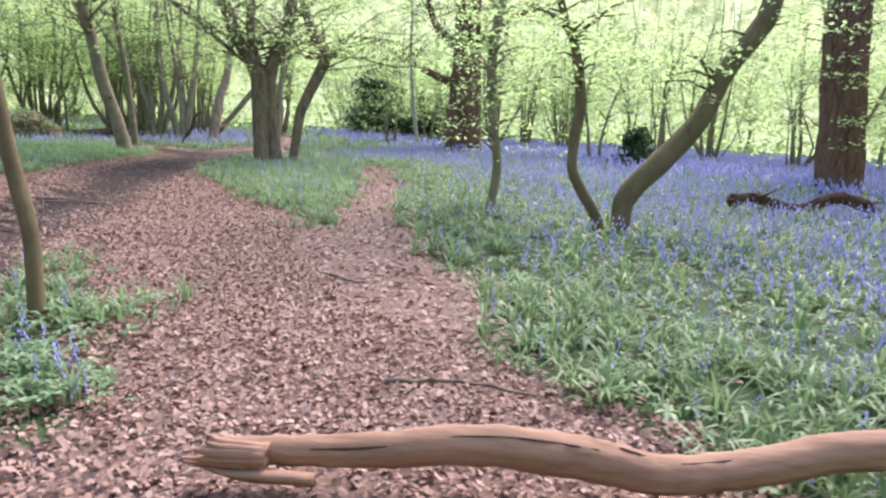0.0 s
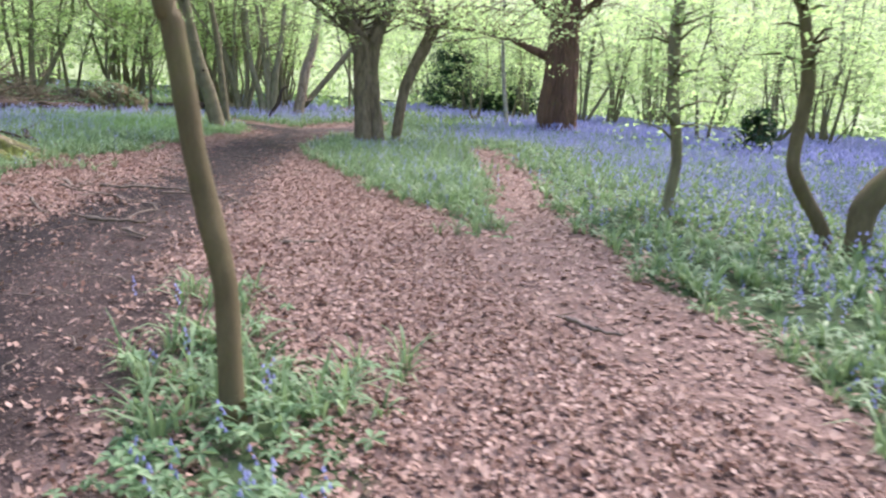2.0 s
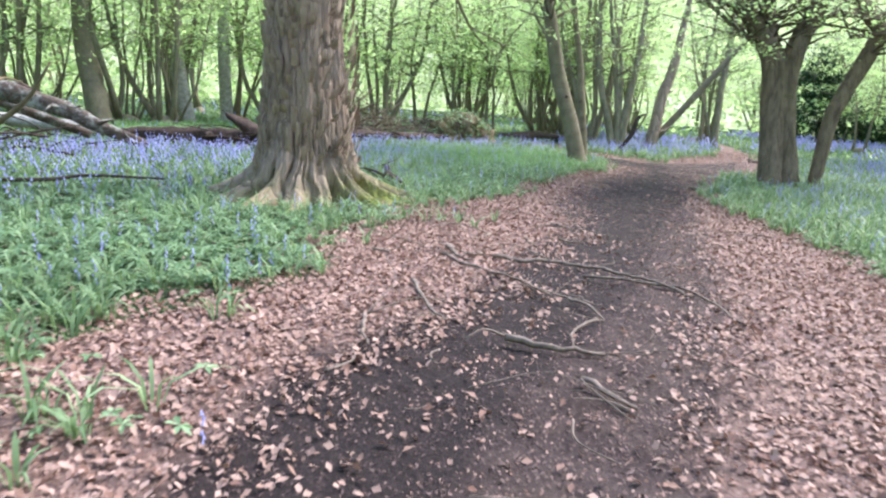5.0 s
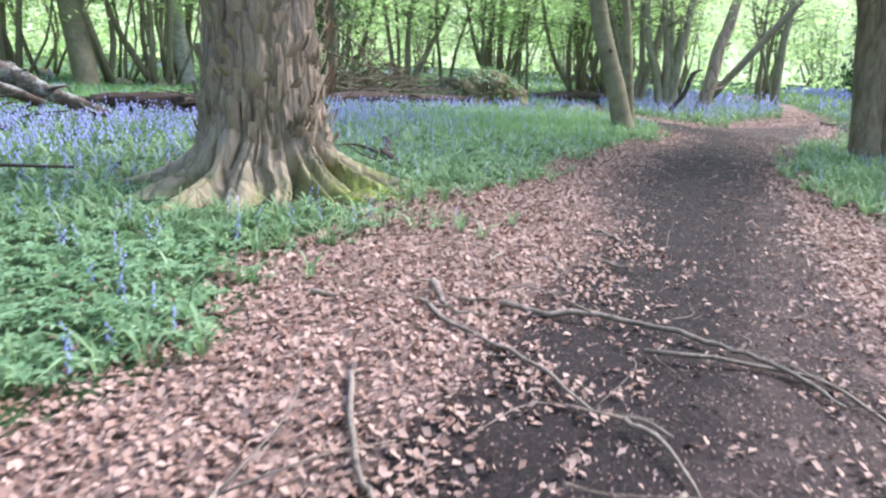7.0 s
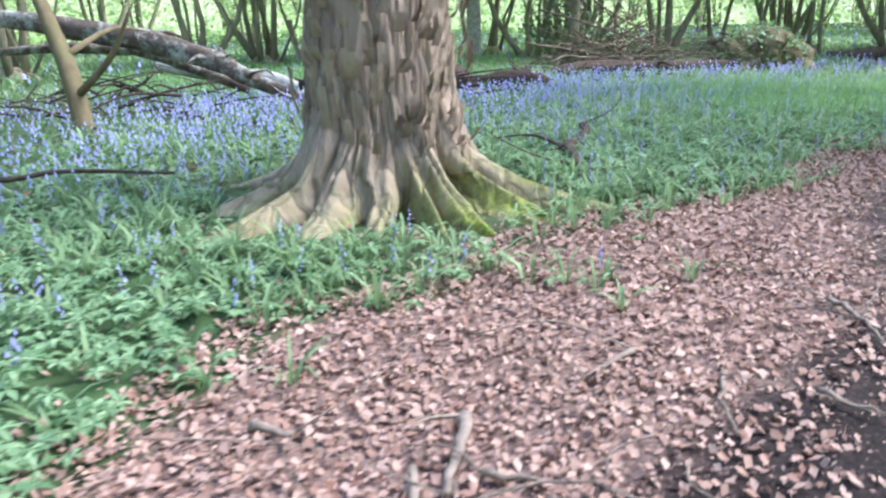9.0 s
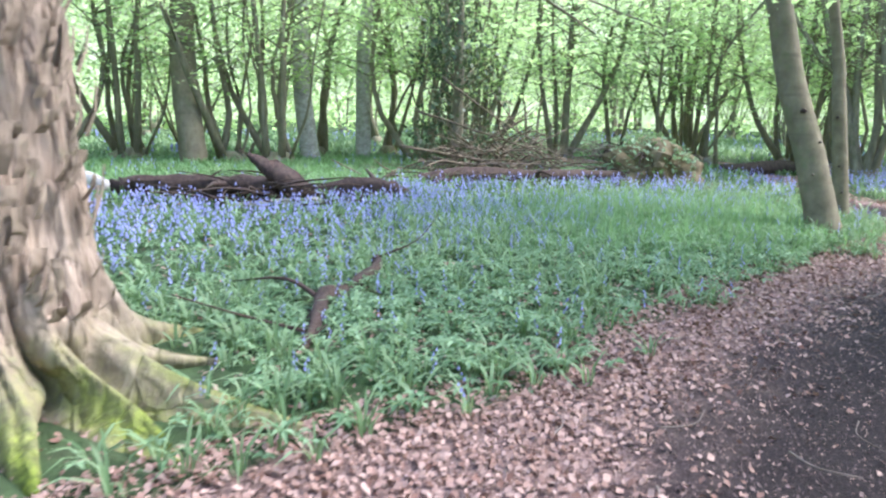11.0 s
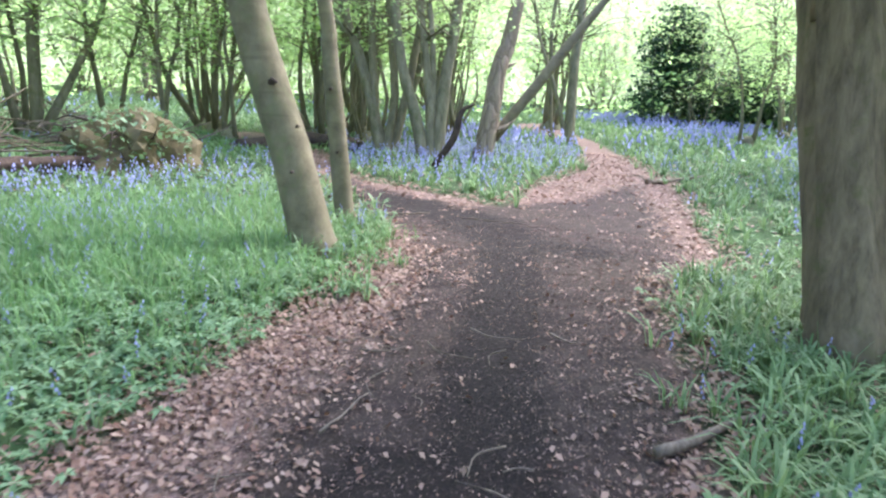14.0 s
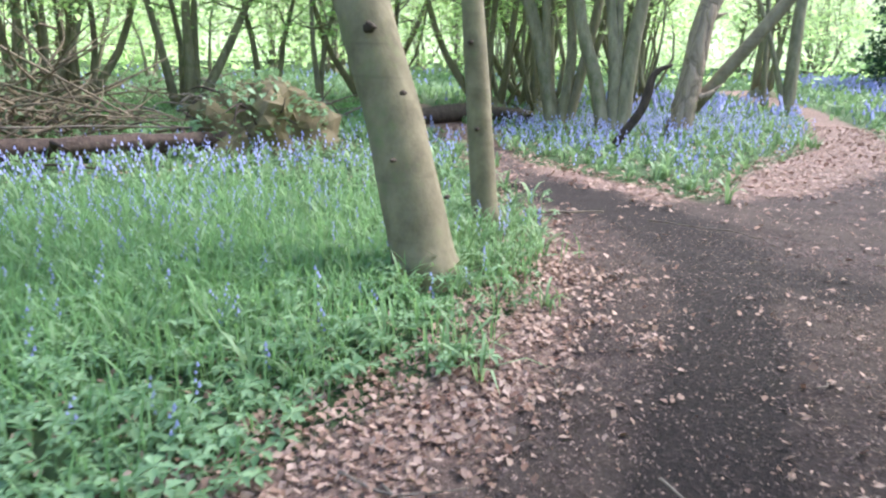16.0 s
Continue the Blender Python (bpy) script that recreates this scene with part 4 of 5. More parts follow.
lying("broken_branch", "dark crooked broken branch sticking up from bluebells", [(-14.17, 26.34, 0.1), (-13.92, 26.66, 0.65), (-13.86, 26.85, 1.16), (-13.66, 27.03, 1.31)], [0.06, 0.065, 0.05, 0.02], "dead_wood", 93, sides=9, rough=0.15)
lying("broken_tree", "split pale-brown broken trunk rising beside the path", [(-14.39, 29.14, 0.0), (-14.35, 29.31, 0.65), (-14.34, 29.74, 2.08), (-14.22, 30.11, 3.03), (-14.0, 30.5, 6.0)], [0.25, 0.23, 0.2, 0.18, 0.08], "bark_big", 94, "tree", 12, 0.12, 3)
lying("leaning_pole", "bare pole leaning out from the broken trunk", [(-14.32, 29.54, 0.5), (-13.65, 30.34, 1.72), (-12.96, 31.2, 3.04), (-12.2, 32.1, 4.4)], [0.124, 0.124, 0.11, 0.06], "bark_beech", 95, "branch", 10, 0.06)
lying("fallen_branch", "reddish rotten branch arching low through the bluebells", [(4.61, 15.14, 0.24), (5.15, 15.26, 0.33), (5.94, 15.39, 0.13), (6.68, 15.59, 0.42), (7.25, 15.68, 0.3), (7.7, 15.9, 0.05)],
      [0.13, 0.09, 0.12, 0.11, 0.10, 0.05], "bark_oak", 96, "branch", 9, 0.25, 8)


POLES = [
    ([(-19.9, 17.9, 0.42), (-19.2, 19.7, 0.40), (-18.5, 21.2, 0.38), (-18.0, 22.3, 0.30)], 0.032), ([(-20.3, 18.8, 0.75), (-19.4, 20.3, 0.55), (-18.4, 22.0, 0.42)], 0.026),
    ([(-21.2, 19.0, 2.3), (-20.3, 20.1, 1.3), (-19.2, 21.2, 0.45)], 0.035), ([(-20.9, 18.2, 1.5), (-20.0, 19.6, 1.0), (-18.9, 21.6, 0.3)], 0.04),
    ([(-20.0, 20.9, 0.1), (-20.2, 20.6, 1.0), (-20.6, 20.0, 2.0)], 0.03), ([(-19.5, 20.0, 0.3), (-20.0, 18.9, 0.5), (-20.6, 17.6, 0.75)], 0.07),
]
for k, (pts, r) in enumerate(POLES):
    lying("dead_pole", "thin grey dead pole leaning in the brushwood", pts, r * 0.75, "stick" if k == 0 else "bark_hornbeam", 400 + k, "branch", 8, 0.1, 3, "poles in the brushwood", 0.01)


def brush_pile(name, label, centre, size, count, seed, mat="stick", leaf=0, leafmat="herb"):
    rng = np.random.default_rng(seed)
    ob = thing(name, (*centre, 0), label, "brushwood")
    ts = []
    for _ in range(count):
        a, l = rng.uniform(0, 6.28), rng.uniform(0.5, 1.8)
        x, y = rng.normal(0, size[0] * 0.45), rng.normal(0, size[1] * 0.45)
        h = size[2] * rng.uniform(0.05, 1) * math.exp(-(x / size[0]) ** 2 - (y / size[1]) ** 2)
        up = rng.uniform(-0.1, 0.5) * size[2]
        r = rng.uniform(0.006, 0.028)
        ts.append(tube([(x, y, max(h - up * 0.5, 0.0), r), (x + 0.5 * l * math.cos(a), y + 0.5 * l * math.sin(a), h + 0.1, r * 0.8),
                        (x + l * math.cos(a + 0.3), y + l * math.sin(a + 0.3), max(h + up, 0.03), r * 0.3)], 5, rng, 0.1, 3))
    part("stick_tangle", limb_mesh("stick_tangle", ts, mat), ob, kind="stuff")
    if leaf:
        a, q = rng.uniform(0, 6.28, leaf), np.sqrt(rng.uniform(0, 1, leaf))
        c = np.stack((q * size[0] * np.cos(a), q * size[1] * np.sin(a), size[2] * (1 - q * q) * rng.uniform(0.5, 1.05, leaf) + 0.05), 1)
        part("leaves", leaves_mesh("leaves", c, 0.11, rng, leafmat, 0.5), ob, kind="stuff")
    return ob


def mound(name, label, centre, size, seed, leafmat="herb", leaf=700):
    rng = np.random.default_rng(seed)
    ob = thing(name, (*centre, 0), label, "root plate")
    bm = bmesh.new()
    bmesh.ops.create_icosphere(bm, subdivisions=4, radius=1.0)
    for v in bm.verts:
        k = 1 + 0.5 * noise.noise(v.co * 1.6 + Vector((seed, 0, 0))) + 0.18 * noise.noise(v.co * 5)
        v.co = Vector((v.co.x * size[0] * k, v.co.y * size[1] * k, max(v.co.z * size[2] * k, -0.1)))
    me = bpy.data.meshes.new("earth")
    bm.to_mesh(me)
    bm.free()
    me.materials.append(MAT["bark_olive"])
    part("earth", me, ob)
    a, q = rng.uniform(0, 6.28, leaf), np.sqrt(rng.uniform(0, 1, leaf))
    c = np.stack((q * size[0] * np.cos(a) * 1.1, q * size[1] * np.sin(a) * 1.1, size[2] * np.sqrt(np.clip(1.05 - q * q, 0, 1)) * rng.uniform(0.85, 1.2, leaf)), 1)
    part("fern_leaves", leaves_mesh("fern_leaves", c, 0.115, rng, leafmat, 0.5), ob, kind="stuff")
    ts = []
    for _ in range(26):
        t, z = rng.uniform(0, 6.28), rng.uniform(0.1, 0.9) * size[2]
        d = Vector((math.cos(t) * size[0], math.sin(t) * size[1], 0)) * 0.85
        ts.append(tube([(d.x * 0.8, d.y * 0.8, z, 0.03), (d.x * 1.15, d.y * 1.15, z + rng.uniform(-0.1, 0.15), 0.015), (d.x * 1.4, d.y * 1.4, max(z + rng.uniform(-0.3, 0.3), 0.02), 0.004)], 5, rng, 0.1, 3))
    part("root_tangle", limb_mesh("root_tangle", ts, "dead_wood"), ob, kind="stuff")
    return ob


mound("root_plate", "upturned root plate of a fallen tree overgrown with ferns", (-18.1, 22.7), (1.0, 1.05, 0.95), 5, leaf=760)
brush_pile("brushwood", "tangled pile of dead grey brushwood over a fallen log", (-20.4, 19.8), (1.6, 2.2, 0.8), 230, 6, "bark_hornbeam", leaf=600, leafmat="ivy")
brush_pile("brushwood", "tangled pile of dead grey brushwood over a fallen log", (-20.8, 24.2), (1.6, 2.0, 0.7), 130, 7, leaf=150)
brush_pile("brushwood", "tangled dead sticks among bluebells near the fallen birch", (-18.2, 8.6), (2.2, 2.4, 0.6), 70, 8, "dead_wood")
brush_pile("brushwood", "heap of cut poles and sticks in the far coppice", (-27, 27), (2.5, 2.5, 0.9), 90, 9, leaf=200)

brush_pile("brushwood", "splintered dark rotten wood torn from the old log", (-17.2, 13.7), (0.5, 0.8, 0.45), 70, 16, "rotten")
brush_pile("brushwood", "splintered dark rotten wood torn from the old log", (-18.7, 18.2), (0.4, 1.2, 0.3), 60, 17, "rotten")
brush_pile("brushwood", "tall tangle of grey dead stems against the ivy tree", (-21.2, 21.0), (0.9, 1.1, 1.7), 60, 18, "bark_hornbeam")


def evergreen(name, label, centre, height, width, seed, leaves=4200, mat="holly", size=0.16):
    rng = np.random.default_rng(seed)
    ob = thing(name, (*centre, 0), label, "bush")
    stems = [tube([(0, 0, -0.1, 0.16), (0.1, 0, height * 0.5, 0.12), (0, 0.1, height * 0.95, 0.03)], 9, rng, 0.1)]
    blobs = []
    for _ in range(60):
        z = rng.uniform(0.05, 1) ** 1.0
        w = width * (1.05 - z) ** 0.7 * 0.5 * (0.5 + 0.5 * rng.uniform())
        a = rng.uniform(0, 6.28)
        c = np.array([w * math.cos(a), w * math.sin(a), z * height])
        stems.append(tube([(0, 0, z * height * 0.8, 0.03), (*c, 0.006)], 4, None, per=2))
        blobs.append(c + rng.normal(0, 0.24 * width * 0.5, (leaves // 60, 3)) * [1, 1, 0.9])
    pts = np.vstack(blobs)
    pts[:, 2] = np.abs(pts[:, 2])
    part("stem", limb_mesh("stem", stems, "bark_hazel"), ob)
    part("foliage", leaves_mesh("foliage", pts, size + 0.01 * width, rng, mat, 0.8), ob, kind="stuff")
    return ob


evergreen("holly_bush", "dark green evergreen bush beside the far path", (-14.9, 55.2), 5.4, 4.6, 61, 12000)
evergreen("holly_bush", "low dark evergreen bush in the sunny distance", (-11.3, 56.5), 2.6, 5.5, 62, 8000)
evergreen("holly_bush", "small dark holly growing near the arching tree", (3.5, 30.0), 1.5, 1.6, 63, 1500)
evergreen("ivy_tree", "ivy-covered dead stem above the brushwood", (-21.5, 19.6), 4.6, 2.4, 64, 2600, "ivy", 0.09)


# ---- the coppice wood ----
def plant_wood():
    kinds = [coppice(201, 5, 9.0, 1.1, 0.085, 2.2, 110), coppice(202, 7, 8.0, 1.3, 0.06, 2.0, 120), coppice(203, 3, 10.0, 0.9, 0.08, 2.4, 110),
             coppice(204, 9, 8.5, 1.5, 0.055, 2.2, 120), coppice(205, 2, 9.0, 0.7, 0.09, 1.8, 90), coppice(206, 5, 7.5, 1.1, 0.05, 1.2, 120)]
    places = [(-18.3, 30.5, 1), (-19.9, 30.5, 3), (-17.9, 44, 0), (-25.6, 15.2, 1), (-25.1, 16.3, 3), (-24.3, 20.2, 1),
              (-24.5, 21.5, 3), (-23.6, 24.6, 0), (-23.3, 26.6, 4), (-23.0, 29.5, 3), (-20.5, 27.6, 4), (-25.2, 31.8, 0), (-20.0, 32.5, 1), (-2.9, 50, 0), (0, 46, 3),
              (1.9, 33.5, 4), (5.0, 38, 1), (8, 42, 3), (12, 34, 0), (14.5, 29, 2), (-9.0, 47, 4), (-27.5, 13, 3), (-27, 11, 1), (-26.5, 6.5, 3), (-25.5, 22.9, 3),
              (-27.8, 18.4, 0), (-28, 21, 2), (-21.8, 26.8, 4), (-17.9, 34.2, 3), (-19.3, 37, 1), (-21.5, 35, 0)]
    rng = np.random.default_rng(9)
    tries = rng.uniform((-62, -26), (40, 74), (2600, 2))
    d = line_distance(tries, STROLL)
    o = sd(tries, PATH_OUTLINE)
    centre = np.hypot(tries[:, 0] + 8, tries[:, 1] - 18)
    clear = (tries[:, 0] > -9) & (tries[:, 1] < 44) & (tries[:, 0] < 11)
    lane = np.abs(tries[:, 0] + 14 + (tries[:, 1] - 37) * 0.15) < 2.6
    for p, dd, oo, cc, cl, ln in zip(tries, d, o, centre, clear, lane):
        west = p[0] < -8
        near = 19.5 if west else 14
        if dd < near or oo > -2.0 or cc > 70 or (cl and p[1] > -8) or (ln and p[1] > 20):
            continue
        if any(math.hypot(p[0] - q[0], p[1] - q[1]) < 3.2 for q in places):
            continue
        if len(places) > 150:
            break
        places.append((p[0], p[1], int(rng.integers(6))))
    first = [False] * 6
    for x, y, k in places:
        m = pose(x, y, 0, 0, 0, rng.uniform(0, 360))
        if first[k]:
            copy_thing(kinds[k], m)
        else:
            kinds[k].matrix_basis = m
            first[k] = True


plant_wood()


# ---- ground cover ----
def region(rng, count, box, keep):
    P = rng.uniform((box[0], box[1]), (box[2], box[3]), (count, 2))
    return P[rng.uniform(0, 1, count) < keep(P)]


def blades_mesh(name, P, rng, length, width, mat, lean=0.9, tuft=1):
    """Arching strap blades; with tuft, that many fan out from each root."""
    P = np.repeat(P[:len(P) // tuft], tuft, 0)
    n = len(P)
    az = np.repeat(rng.uniform(0, 2 * np.pi, n // tuft), tuft) + np.tile(np.arange(tuft), n // tuft) * 2.4 + rng.normal(0, 0.3, n)
    L = length * rng.uniform(0.6, 1.15, n) * np.repeat(rng.uniform(0.65, 1.25, n // tuft), tuft)
    P = P + np.stack((np.cos(az), np.sin(az)), 1) * rng.uniform(0.005, 0.04, (n, 1)) * (tuft > 1)
    W = width * rng.uniform(0.6, 1.3, n)
    b = rng.uniform(0.25, 1.0, n) * lean
    d = np.stack((np.cos(az), np.sin(az), np.zeros(n)), 1)
    s = np.stack((-np.sin(az), np.cos(az), np.zeros(n)), 1)
    z0 = ground_height(P) - 0.01
    base = np.column_stack((P, z0))
    up = np.array([0, 0, 1.0])
    rows = []
    for t, w, h, o in ((0, 0.7, 0, 0), (0.35, 1.0, 0.42, 0.10), (0.7, 0.85, 0.62, 0.42)):
        c = base + d * (L * b * o * 1.3)[:, None] + up * (L * h * (1 - 0.25 * b))[:, None]
        rows += [c - s * (W * w / 2)[:, None], c + s * (W * w / 2)[:, None]]
    tip = base + d * (L * b * 1.0)[:, None] + up * (L * np.clip(0.95 - 0.65 * b, 0.05, 1))[:, None]
    rows.append(tip)
    V = np.stack(rows, 1).reshape(-1, 3)
    i = np.arange(n) * 7
    loops = np.concatenate([np.stack(f, 1) for f in ((i, i + 1, i + 3, i + 2), (i + 2, i + 3, i + 5, i + 4))], 1)
    tri = np.stack((i + 4, i + 5, i + 6), 1)
    allloops = np.concatenate((loops, tri), 1)
    return raw_mesh(name, V, allloops, np.tile([4, 4, 3], n), mat, True)


def whorls_mesh(name, P, rng, height, size, mat, lobes=5):
    """Low herbs, each a whorl of drooping pointed leaflets on a short stalk."""
    n = len(P)
    h = rng.uniform(0.25, 1.0, n) * height * (0.75 + 0.45 * wave(P, 0.55, 8))
    c = np.column_stack((P, ground_height(P) + np.maximum(h, 0.015)))
    turn, R = rng.uniform(0, 6.28, n), size * rng.uniform(0.6, 1.35, n)
    tip_x, tip_y = rng.normal(0, 0.22, n), rng.normal(0, 0.22, n)
    V = []
    for k in range(lobes):
        a = turn + 2 * np.pi * k / lobes + rng.normal(0, 0.16, n)
        d = np.stack((np.cos(a), np.sin(a), np.cos(a) * tip_x + np.sin(a) * tip_y), 1)
        w = np.stack((-np.sin(a), np.cos(a), np.zeros(n)), 1)
        up = np.array([0, 0, 1.0])
        mid = c + d * (R * 0.55)[:, None]
        V.append(np.stack((c, mid - w * (R * 0.25)[:, None] + up * (R * 0.12)[:, None], c + d * R[:, None] - up * (R * rng.uniform(0.0, 0.35, n))[:, None],
                           mid + w * (R * 0.25)[:, None] + up * (R * 0.12)[:, None]), 1))
    V = np.stack(V, 1).reshape(-1, 3)
    i = np.arange(n * lobes) * 4
    loops = np.stack((i, i + 1, i + 2, i, i + 2, i + 3), 1)
    return raw_mesh(name, V, loops, np.full(2 * len(i), 3), mat)


def flowers_mesh(name, P, rng, height, bells, size, mat="bell"):
    """Nodding heads of small bells, hung to one side of each stalk's top."""
    n = len(P)
    az = rng.uniform(0, 2 * np.pi, n)
    H = height * rng.uniform(0.65, 1.25, n)
    z0 = ground_height(P)
    V = []
    for k in range(bells):
        t = 1 - 0.11 * k * (6 / bells)
        side = az + (k % 3 - 1) * 0.9
        off = size * (0.7 + 0.3 * rng.uniform(0, 1, n))
        c = np.column_stack((P[:, 0] + np.cos(side) * off, P[:, 1] + np.sin(side) * off, z0 + H * t))
        s = size * rng.uniform(0.7, 1.2, n)
        top = c + np.array([0, 0, 1]) * (s * 0.6)[:, None]
        ring = []
        for a in (0, 2.09, 4.19):
            ring.append(c + np.stack((np.cos(a + az) * s * 0.45, np.sin(a + az) * s * 0.45, -s * 0.6), 1))
        V.append(np.stack((top, *ring), 1))
    V = np.stack(V, 1).reshape(-1, 3)
    i = np.arange(n * bells) * 4
    loops = np.stack((i, i + 1, i + 2, i, i + 2, i + 3, i, i + 3, i + 1), 1)
    return raw_mesh(name, V, loops, np.full(3 * len(i), 3), mat)


def stuff(name, me, label, category):
    return tagged(new(name, me), label=label, category=category, kind="stuff")


def green_keep(P, reach0, reach1, soft=0.35):
    o = -openness(P) + 0.22 * wave(P, 0.9, 3) + 0.1 * wave(P, 0.3, 4)
    d = line_distance(P, STROLL)
    k = np.clip(o / soft + 0.15, 0, 1)
    for x, y, r in TUFTS:
        k = np.maximum(k, 0.35 * np.exp(-((P[:, 0] - x) ** 2 + (P[:, 1] - y) ** 2) / (r * r)))
    k = k * np.clip(1.05 + 0.9 * wave(P, 0.7, 31) + np.clip(o - 1.0, 0, 1.5), 0.25, 1)
    k = k * (1 - 0.72 * np.exp(-((P[:, 0] + 8.1) / 0.9) ** 2 - ((P[:, 1] - 22.6) / 1.3) ** 2) * np.clip(0.8 - 0.8 * wave(P, 0.6, 33), 0.2, 1))
    bare = np.clip((np.hypot(P[:, 0] + 10.5, P[:, 1] - 9.95) - 1.1) / 0.45, 0, 1)
    return k * bare * (d >= reach0) * (d < reach1)


def blue(P):
    """How thick the bluebells stand."""
    o = -openness(P)
    w = 0.5 + 0.5 * wave(P, 4.5, 21)
    right = np.clip((P[:, 0] + 9 - (P[:, 1] - 18) * 0.0) / 3, 0, 1) * np.clip((o - 0.7) / 4.5, 0.03, 0.62)
    west = np.clip((o - 1.6) / 3.5, 0.03, 1) * (0.15 + 0.85 * np.clip(w, 0, 1)) * np.clip((-P[:, 0] - 9) / 1.5, 0, 1)
    log_side = np.exp(-((P[:, 0] + 15.8) / 2.6) ** 2) * np.exp(-((P[:, 1] - 13) / 7.0) ** 2)
    isle = np.exp(-((P[:, 0] + 15.5) / 3.2) ** 2 - ((P[:, 1] - 30) / 6) ** 2)
    far_green = np.clip((-P[:, 0] - np.where(P[:, 1] < 27, 17.3, 19.5)) / 1.6, 0, 1)
    return np.clip((right + 0.5 * west + 0.45 * log_side * np.clip((o - 1) / 2, 0, 1) + 0.7 * isle) * (1 - 0.95 * far_green), 0, 1)


def herb_zone(P):
    """Where low broad-leaved herbs crowd out the bluebell leaves."""
    a = np.exp(-((P[:, 0] + 8.6) / 1.5) ** 2 - ((P[:, 1] - 7.0) / 1.7) ** 2)
    b = np.exp(-((P[:, 0] + 11.5) / 1.6) ** 2 - ((P[:, 1] - 16.5) / 2.8) ** 2)
    c = np.exp(-((P[:, 0] + 1.0) / 0.9) ** 2 - ((P[:, 1] - 3.0) / 1.2) ** 2)
    d = np.exp(-((P[:, 0] + 10.8) / 1.1) ** 2 - ((P[:, 1] - 12.6) / 1.2) ** 2)
    return np.clip(a + b + c + d + 0.18, 0, 1)


def plant_ground():
    rng = np.random.default_rng(5)
    near = (-17, 0, 7, 24)
    mid = (-32, -6, 16, 40)
    far = (-46, -16, 34, 66)
    P = region(rng, 260000, near, lambda p: green_keep(p, 0, 5.0) * (1.05 - herb_zone(p)))
    stuff("bluebell_leaves", blades_mesh("bluebell_leaves", P, rng, 0.33, 0.018, "blade", 1.0, 7), "dense glossy strap leaves of bluebells", "plants")
    P = region(rng, 200000, mid, lambda p: green_keep(p, 5.0, 15.0) * 0.8)
    stuff("bluebell_leaves", blades_mesh("bluebell_leaves", P, rng, 0.33, 0.032, "blade", 0.95, 6), "dense glossy strap leaves of bluebells", "plants")
    P = region(rng, 130000, far, lambda p: green_keep(p, 15.0, 45.0) * 0.8)
    stuff("bluebell_leaves", blades_mesh("bluebell_leaves", P, rng, 0.36, 0.085, "blade"), "dense glossy strap leaves of bluebells", "plants")

    P = region(rng, 165000, near, lambda p: green_keep(p, 0, 9.0) * herb_zone(p))
    stuff("low_herbs", whorls_mesh("low_herbs", P, rng, 0.16, 0.057, "herb"), "low mat of fresh palmate woodland herbs", "plants")

    P = region(rng, 150000, (-18, 14, -10.5, 23), lambda p: green_keep(p, 0, 20) * np.exp(-((p[:, 0] + 13.6) / 1.7) ** 2 - ((p[:, 1] - 18.3) / 2.0) ** 2))
    stuff("woodland_grass", blades_mesh("woodland_grass", P, rng, 0.30, 0.010, "grass", 0.6), "fine fresh yellow-green woodland grass", "grass")
    P = region(rng, 60000, (-26, 8, -17.5, 30), lambda p: green_keep(p, 0, 40) * np.clip((-17.8 - p[:, 0]) / 1.5, 0, 1))
    stuff("woodland_grass", blades_mesh("woodland_grass", P, rng, 0.30, 0.035, "grass", 0.6), "fine fresh yellow-green woodland grass", "grass")

    P = region(rng, 60000, near, lambda p: green_keep(p, 0, 6.0) * (0.06 + 0.75 * blue(p)))
    stuff("bluebells", flowers_mesh("bluebells", P, rng, 0.23, 6, 0.021), "nodding violet-blue bluebell flowers", "flowers")
    P = region(rng, 170000, mid, lambda p: green_keep(p, 6.0, 16.0) * (0.015 + 0.62 * blue(p)))
    stuff("bluebells", flowers_mesh("bluebells", P, rng, 0.28, 3, 0.04), "nodding violet-blue bluebell flowers", "flowers")
    P = region(rng, 190000, far, lambda p: green_keep(p, 16.0, 48.0) * (0.002 + 0.55 * blue(p)))
    stuff("bluebells", flowers_mesh("bluebells", P, rng, 0.40, 2, 0.11), "far drift of violet-blue bluebells", "flowers")


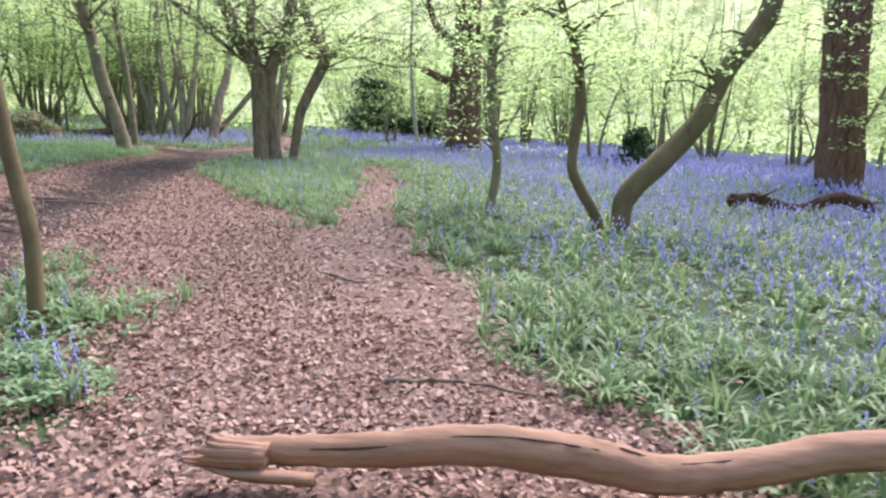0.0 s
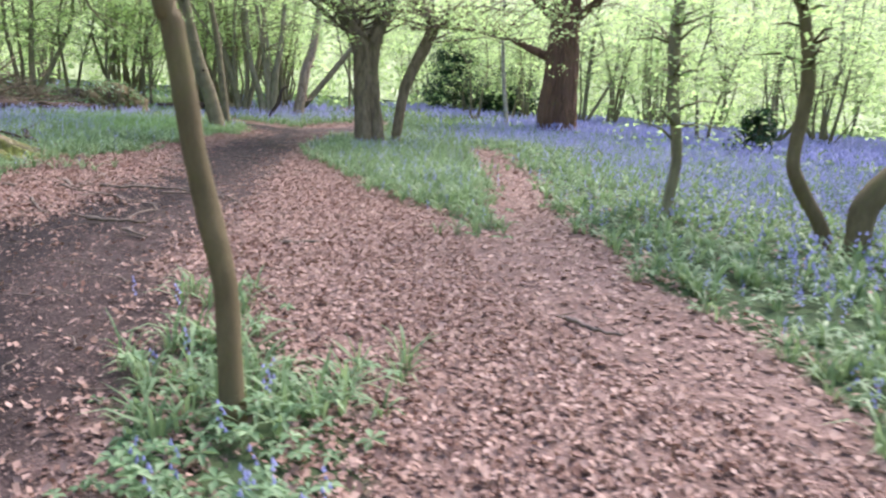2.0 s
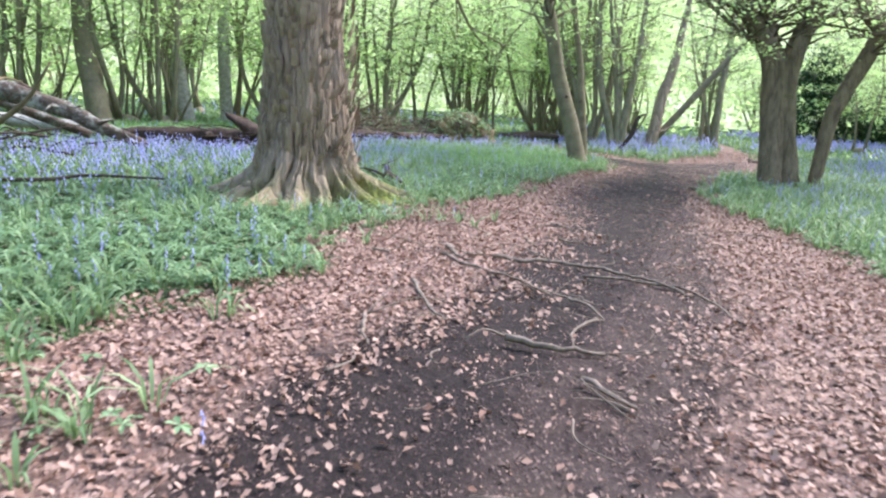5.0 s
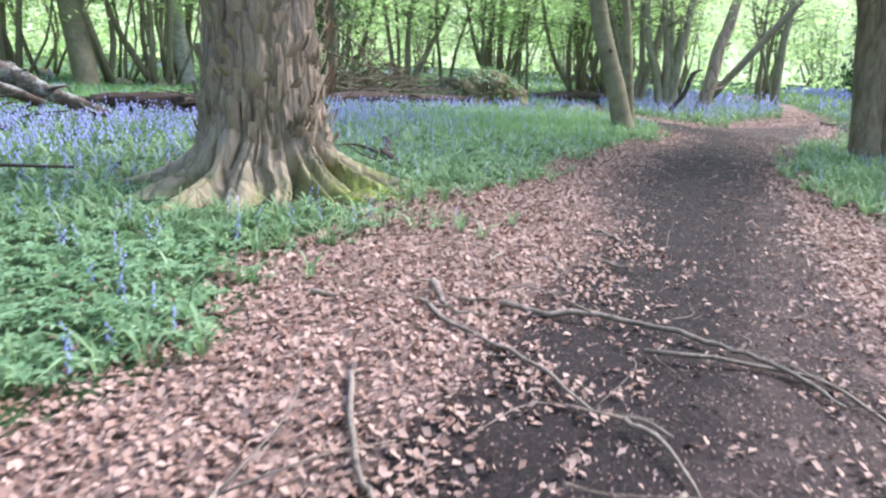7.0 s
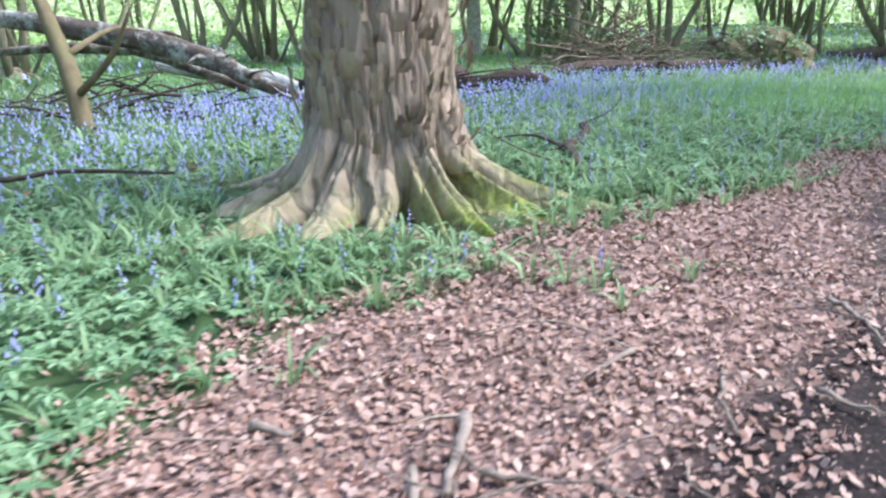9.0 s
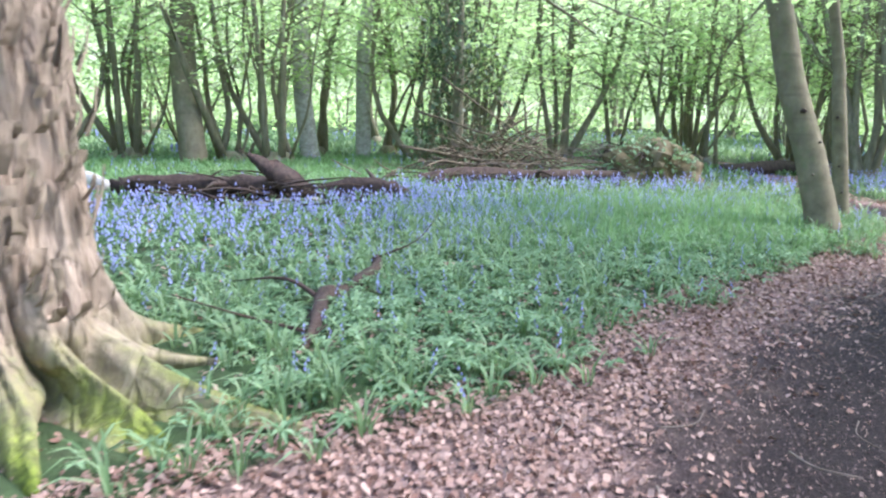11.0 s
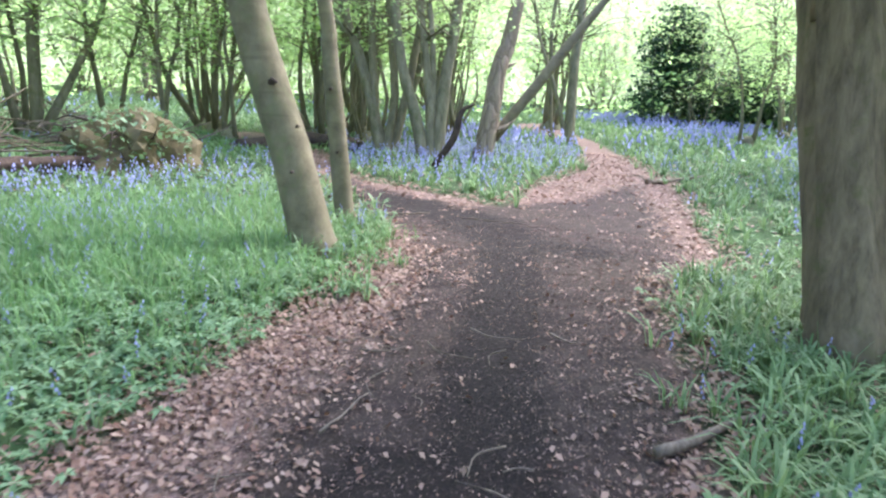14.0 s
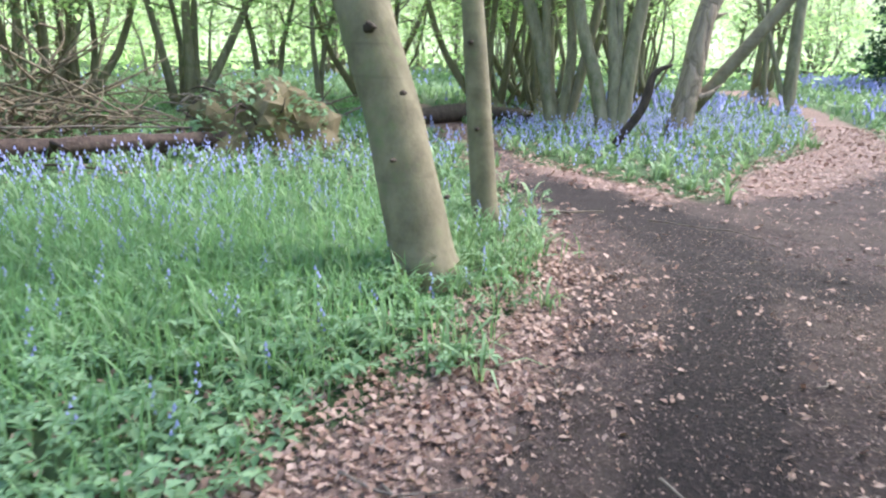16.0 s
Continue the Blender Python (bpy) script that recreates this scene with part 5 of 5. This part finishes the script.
def scatter_litter():
    rng = np.random.default_rng(6)

    def keep(lo, hi, amount):
        def f(P):
            o = openness(P)
            s = soil_edge(P) + 0.2 * wave(P, 1.2, 14) + 0.15 * wave(P, 0.35, 15)
            d = line_distance(P, STROLL)
            k = np.where(o > -0.35, np.clip(0.55 - s / 0.9, 0.10 * (1 - 0.8 * np.clip(rut(P), 0, 1)), 1) ** 1.3, 0.10) * (0.75 + 0.25 * wave(P, 0.6, 18))
            return k * (d >= lo) * (d < hi) * amount
        return f
    P = region(rng, 860000, (-12.5, -3.8, 4.5, 21), keep(0, 3.4, 1.0))
    stuff("fallen_leaves", leaves_mesh("fallen_leaves", np.column_stack((P, ground_height(P) + rng.uniform(0.004, 0.03, len(P)))), 0.042, rng, "litter", 0.42, 0.6),
          "pinkish-brown dead beech leaves covering the path", "leaf litter")
    P = region(rng, 420000, (-24, 0, 5, 40), keep(3.4, 16, 1.0))
    stuff("fallen_leaves", leaves_mesh("fallen_leaves", np.column_stack((P, ground_height(P) + rng.uniform(0.004, 0.03, len(P)))), 0.062, rng, "litter", 0.28, 0.62),
          "pinkish-brown dead beech leaves covering the path", "leaf litter")

    P = region(rng, 620000, (-14, 0.5, 0, 25), lambda p: (soil_edge(p) > -0.7) * (line_distance(p, STROLL) < 5) * np.clip(0.75 + 0.5 * wave(p, 0.4, 23), 0.2, 1) * (1 - 0.65 * np.clip(rut(p), 0, 1)))
    stuff("leaf_mulch", leaves_mesh("leaf_mulch", np.column_stack((P, ground_height(P) + rng.uniform(0.001, 0.010, len(P)))), 0.021, rng, "mulch", 0.35, 0.4),
          "fine brown leaf mulch and bark crumbs on trodden soil", "leaf litter")

    P = region(rng, 200000, (-17, 0.5, 0, 27), lambda p: (soil_edge(p) > -0.5) * (1 - 0.6 * np.clip(rut(p), 0, 1)) * (0.62 + 0.38 * wave(p, 0.5, 19)) * (line_distance(p, STROLL) < 9) * 1.0)
    stuff("leaf_crumbs", leaves_mesh("leaf_crumbs", np.column_stack((P, ground_height(P) + rng.uniform(0.002, 0.012, len(P)))), 0.017, rng, "litter", 0.3, 0.5),
          "small pale leaf crumbs trodden into dark soil", "leaf litter")


def undergrowth():
    rng = np.random.default_rng(15)
    a, d = rng.uniform(0, 2 * np.pi, 5200), rng.uniform(34, 74, 5200)
    c = np.stack((-8 + d * np.cos(a), 18 + d * np.sin(a)), 1)
    c = c[(sd(c, PATH_OUTLINE) < -2.5) & (line_distance(c, STROLL) > 24)]
    n = 26
    h = 0.4 + 9.0 * rng.uniform(0, 1, len(c)) ** 1.5
    P = np.repeat(c, n, 0) + rng.normal(0, 1.2, (len(c) * n, 2))
    z = np.abs(np.repeat(h, n) + rng.normal(0, 0.2, len(P)))
    stuff("undergrowth", leaves_mesh("undergrowth", np.column_stack((P, z)), 0.33, rng, "leaf", 0.5, 0.6), "pale green far undergrowth leaves under the trees", "plants")


undergrowth()
scatter_litter()
plant_ground()
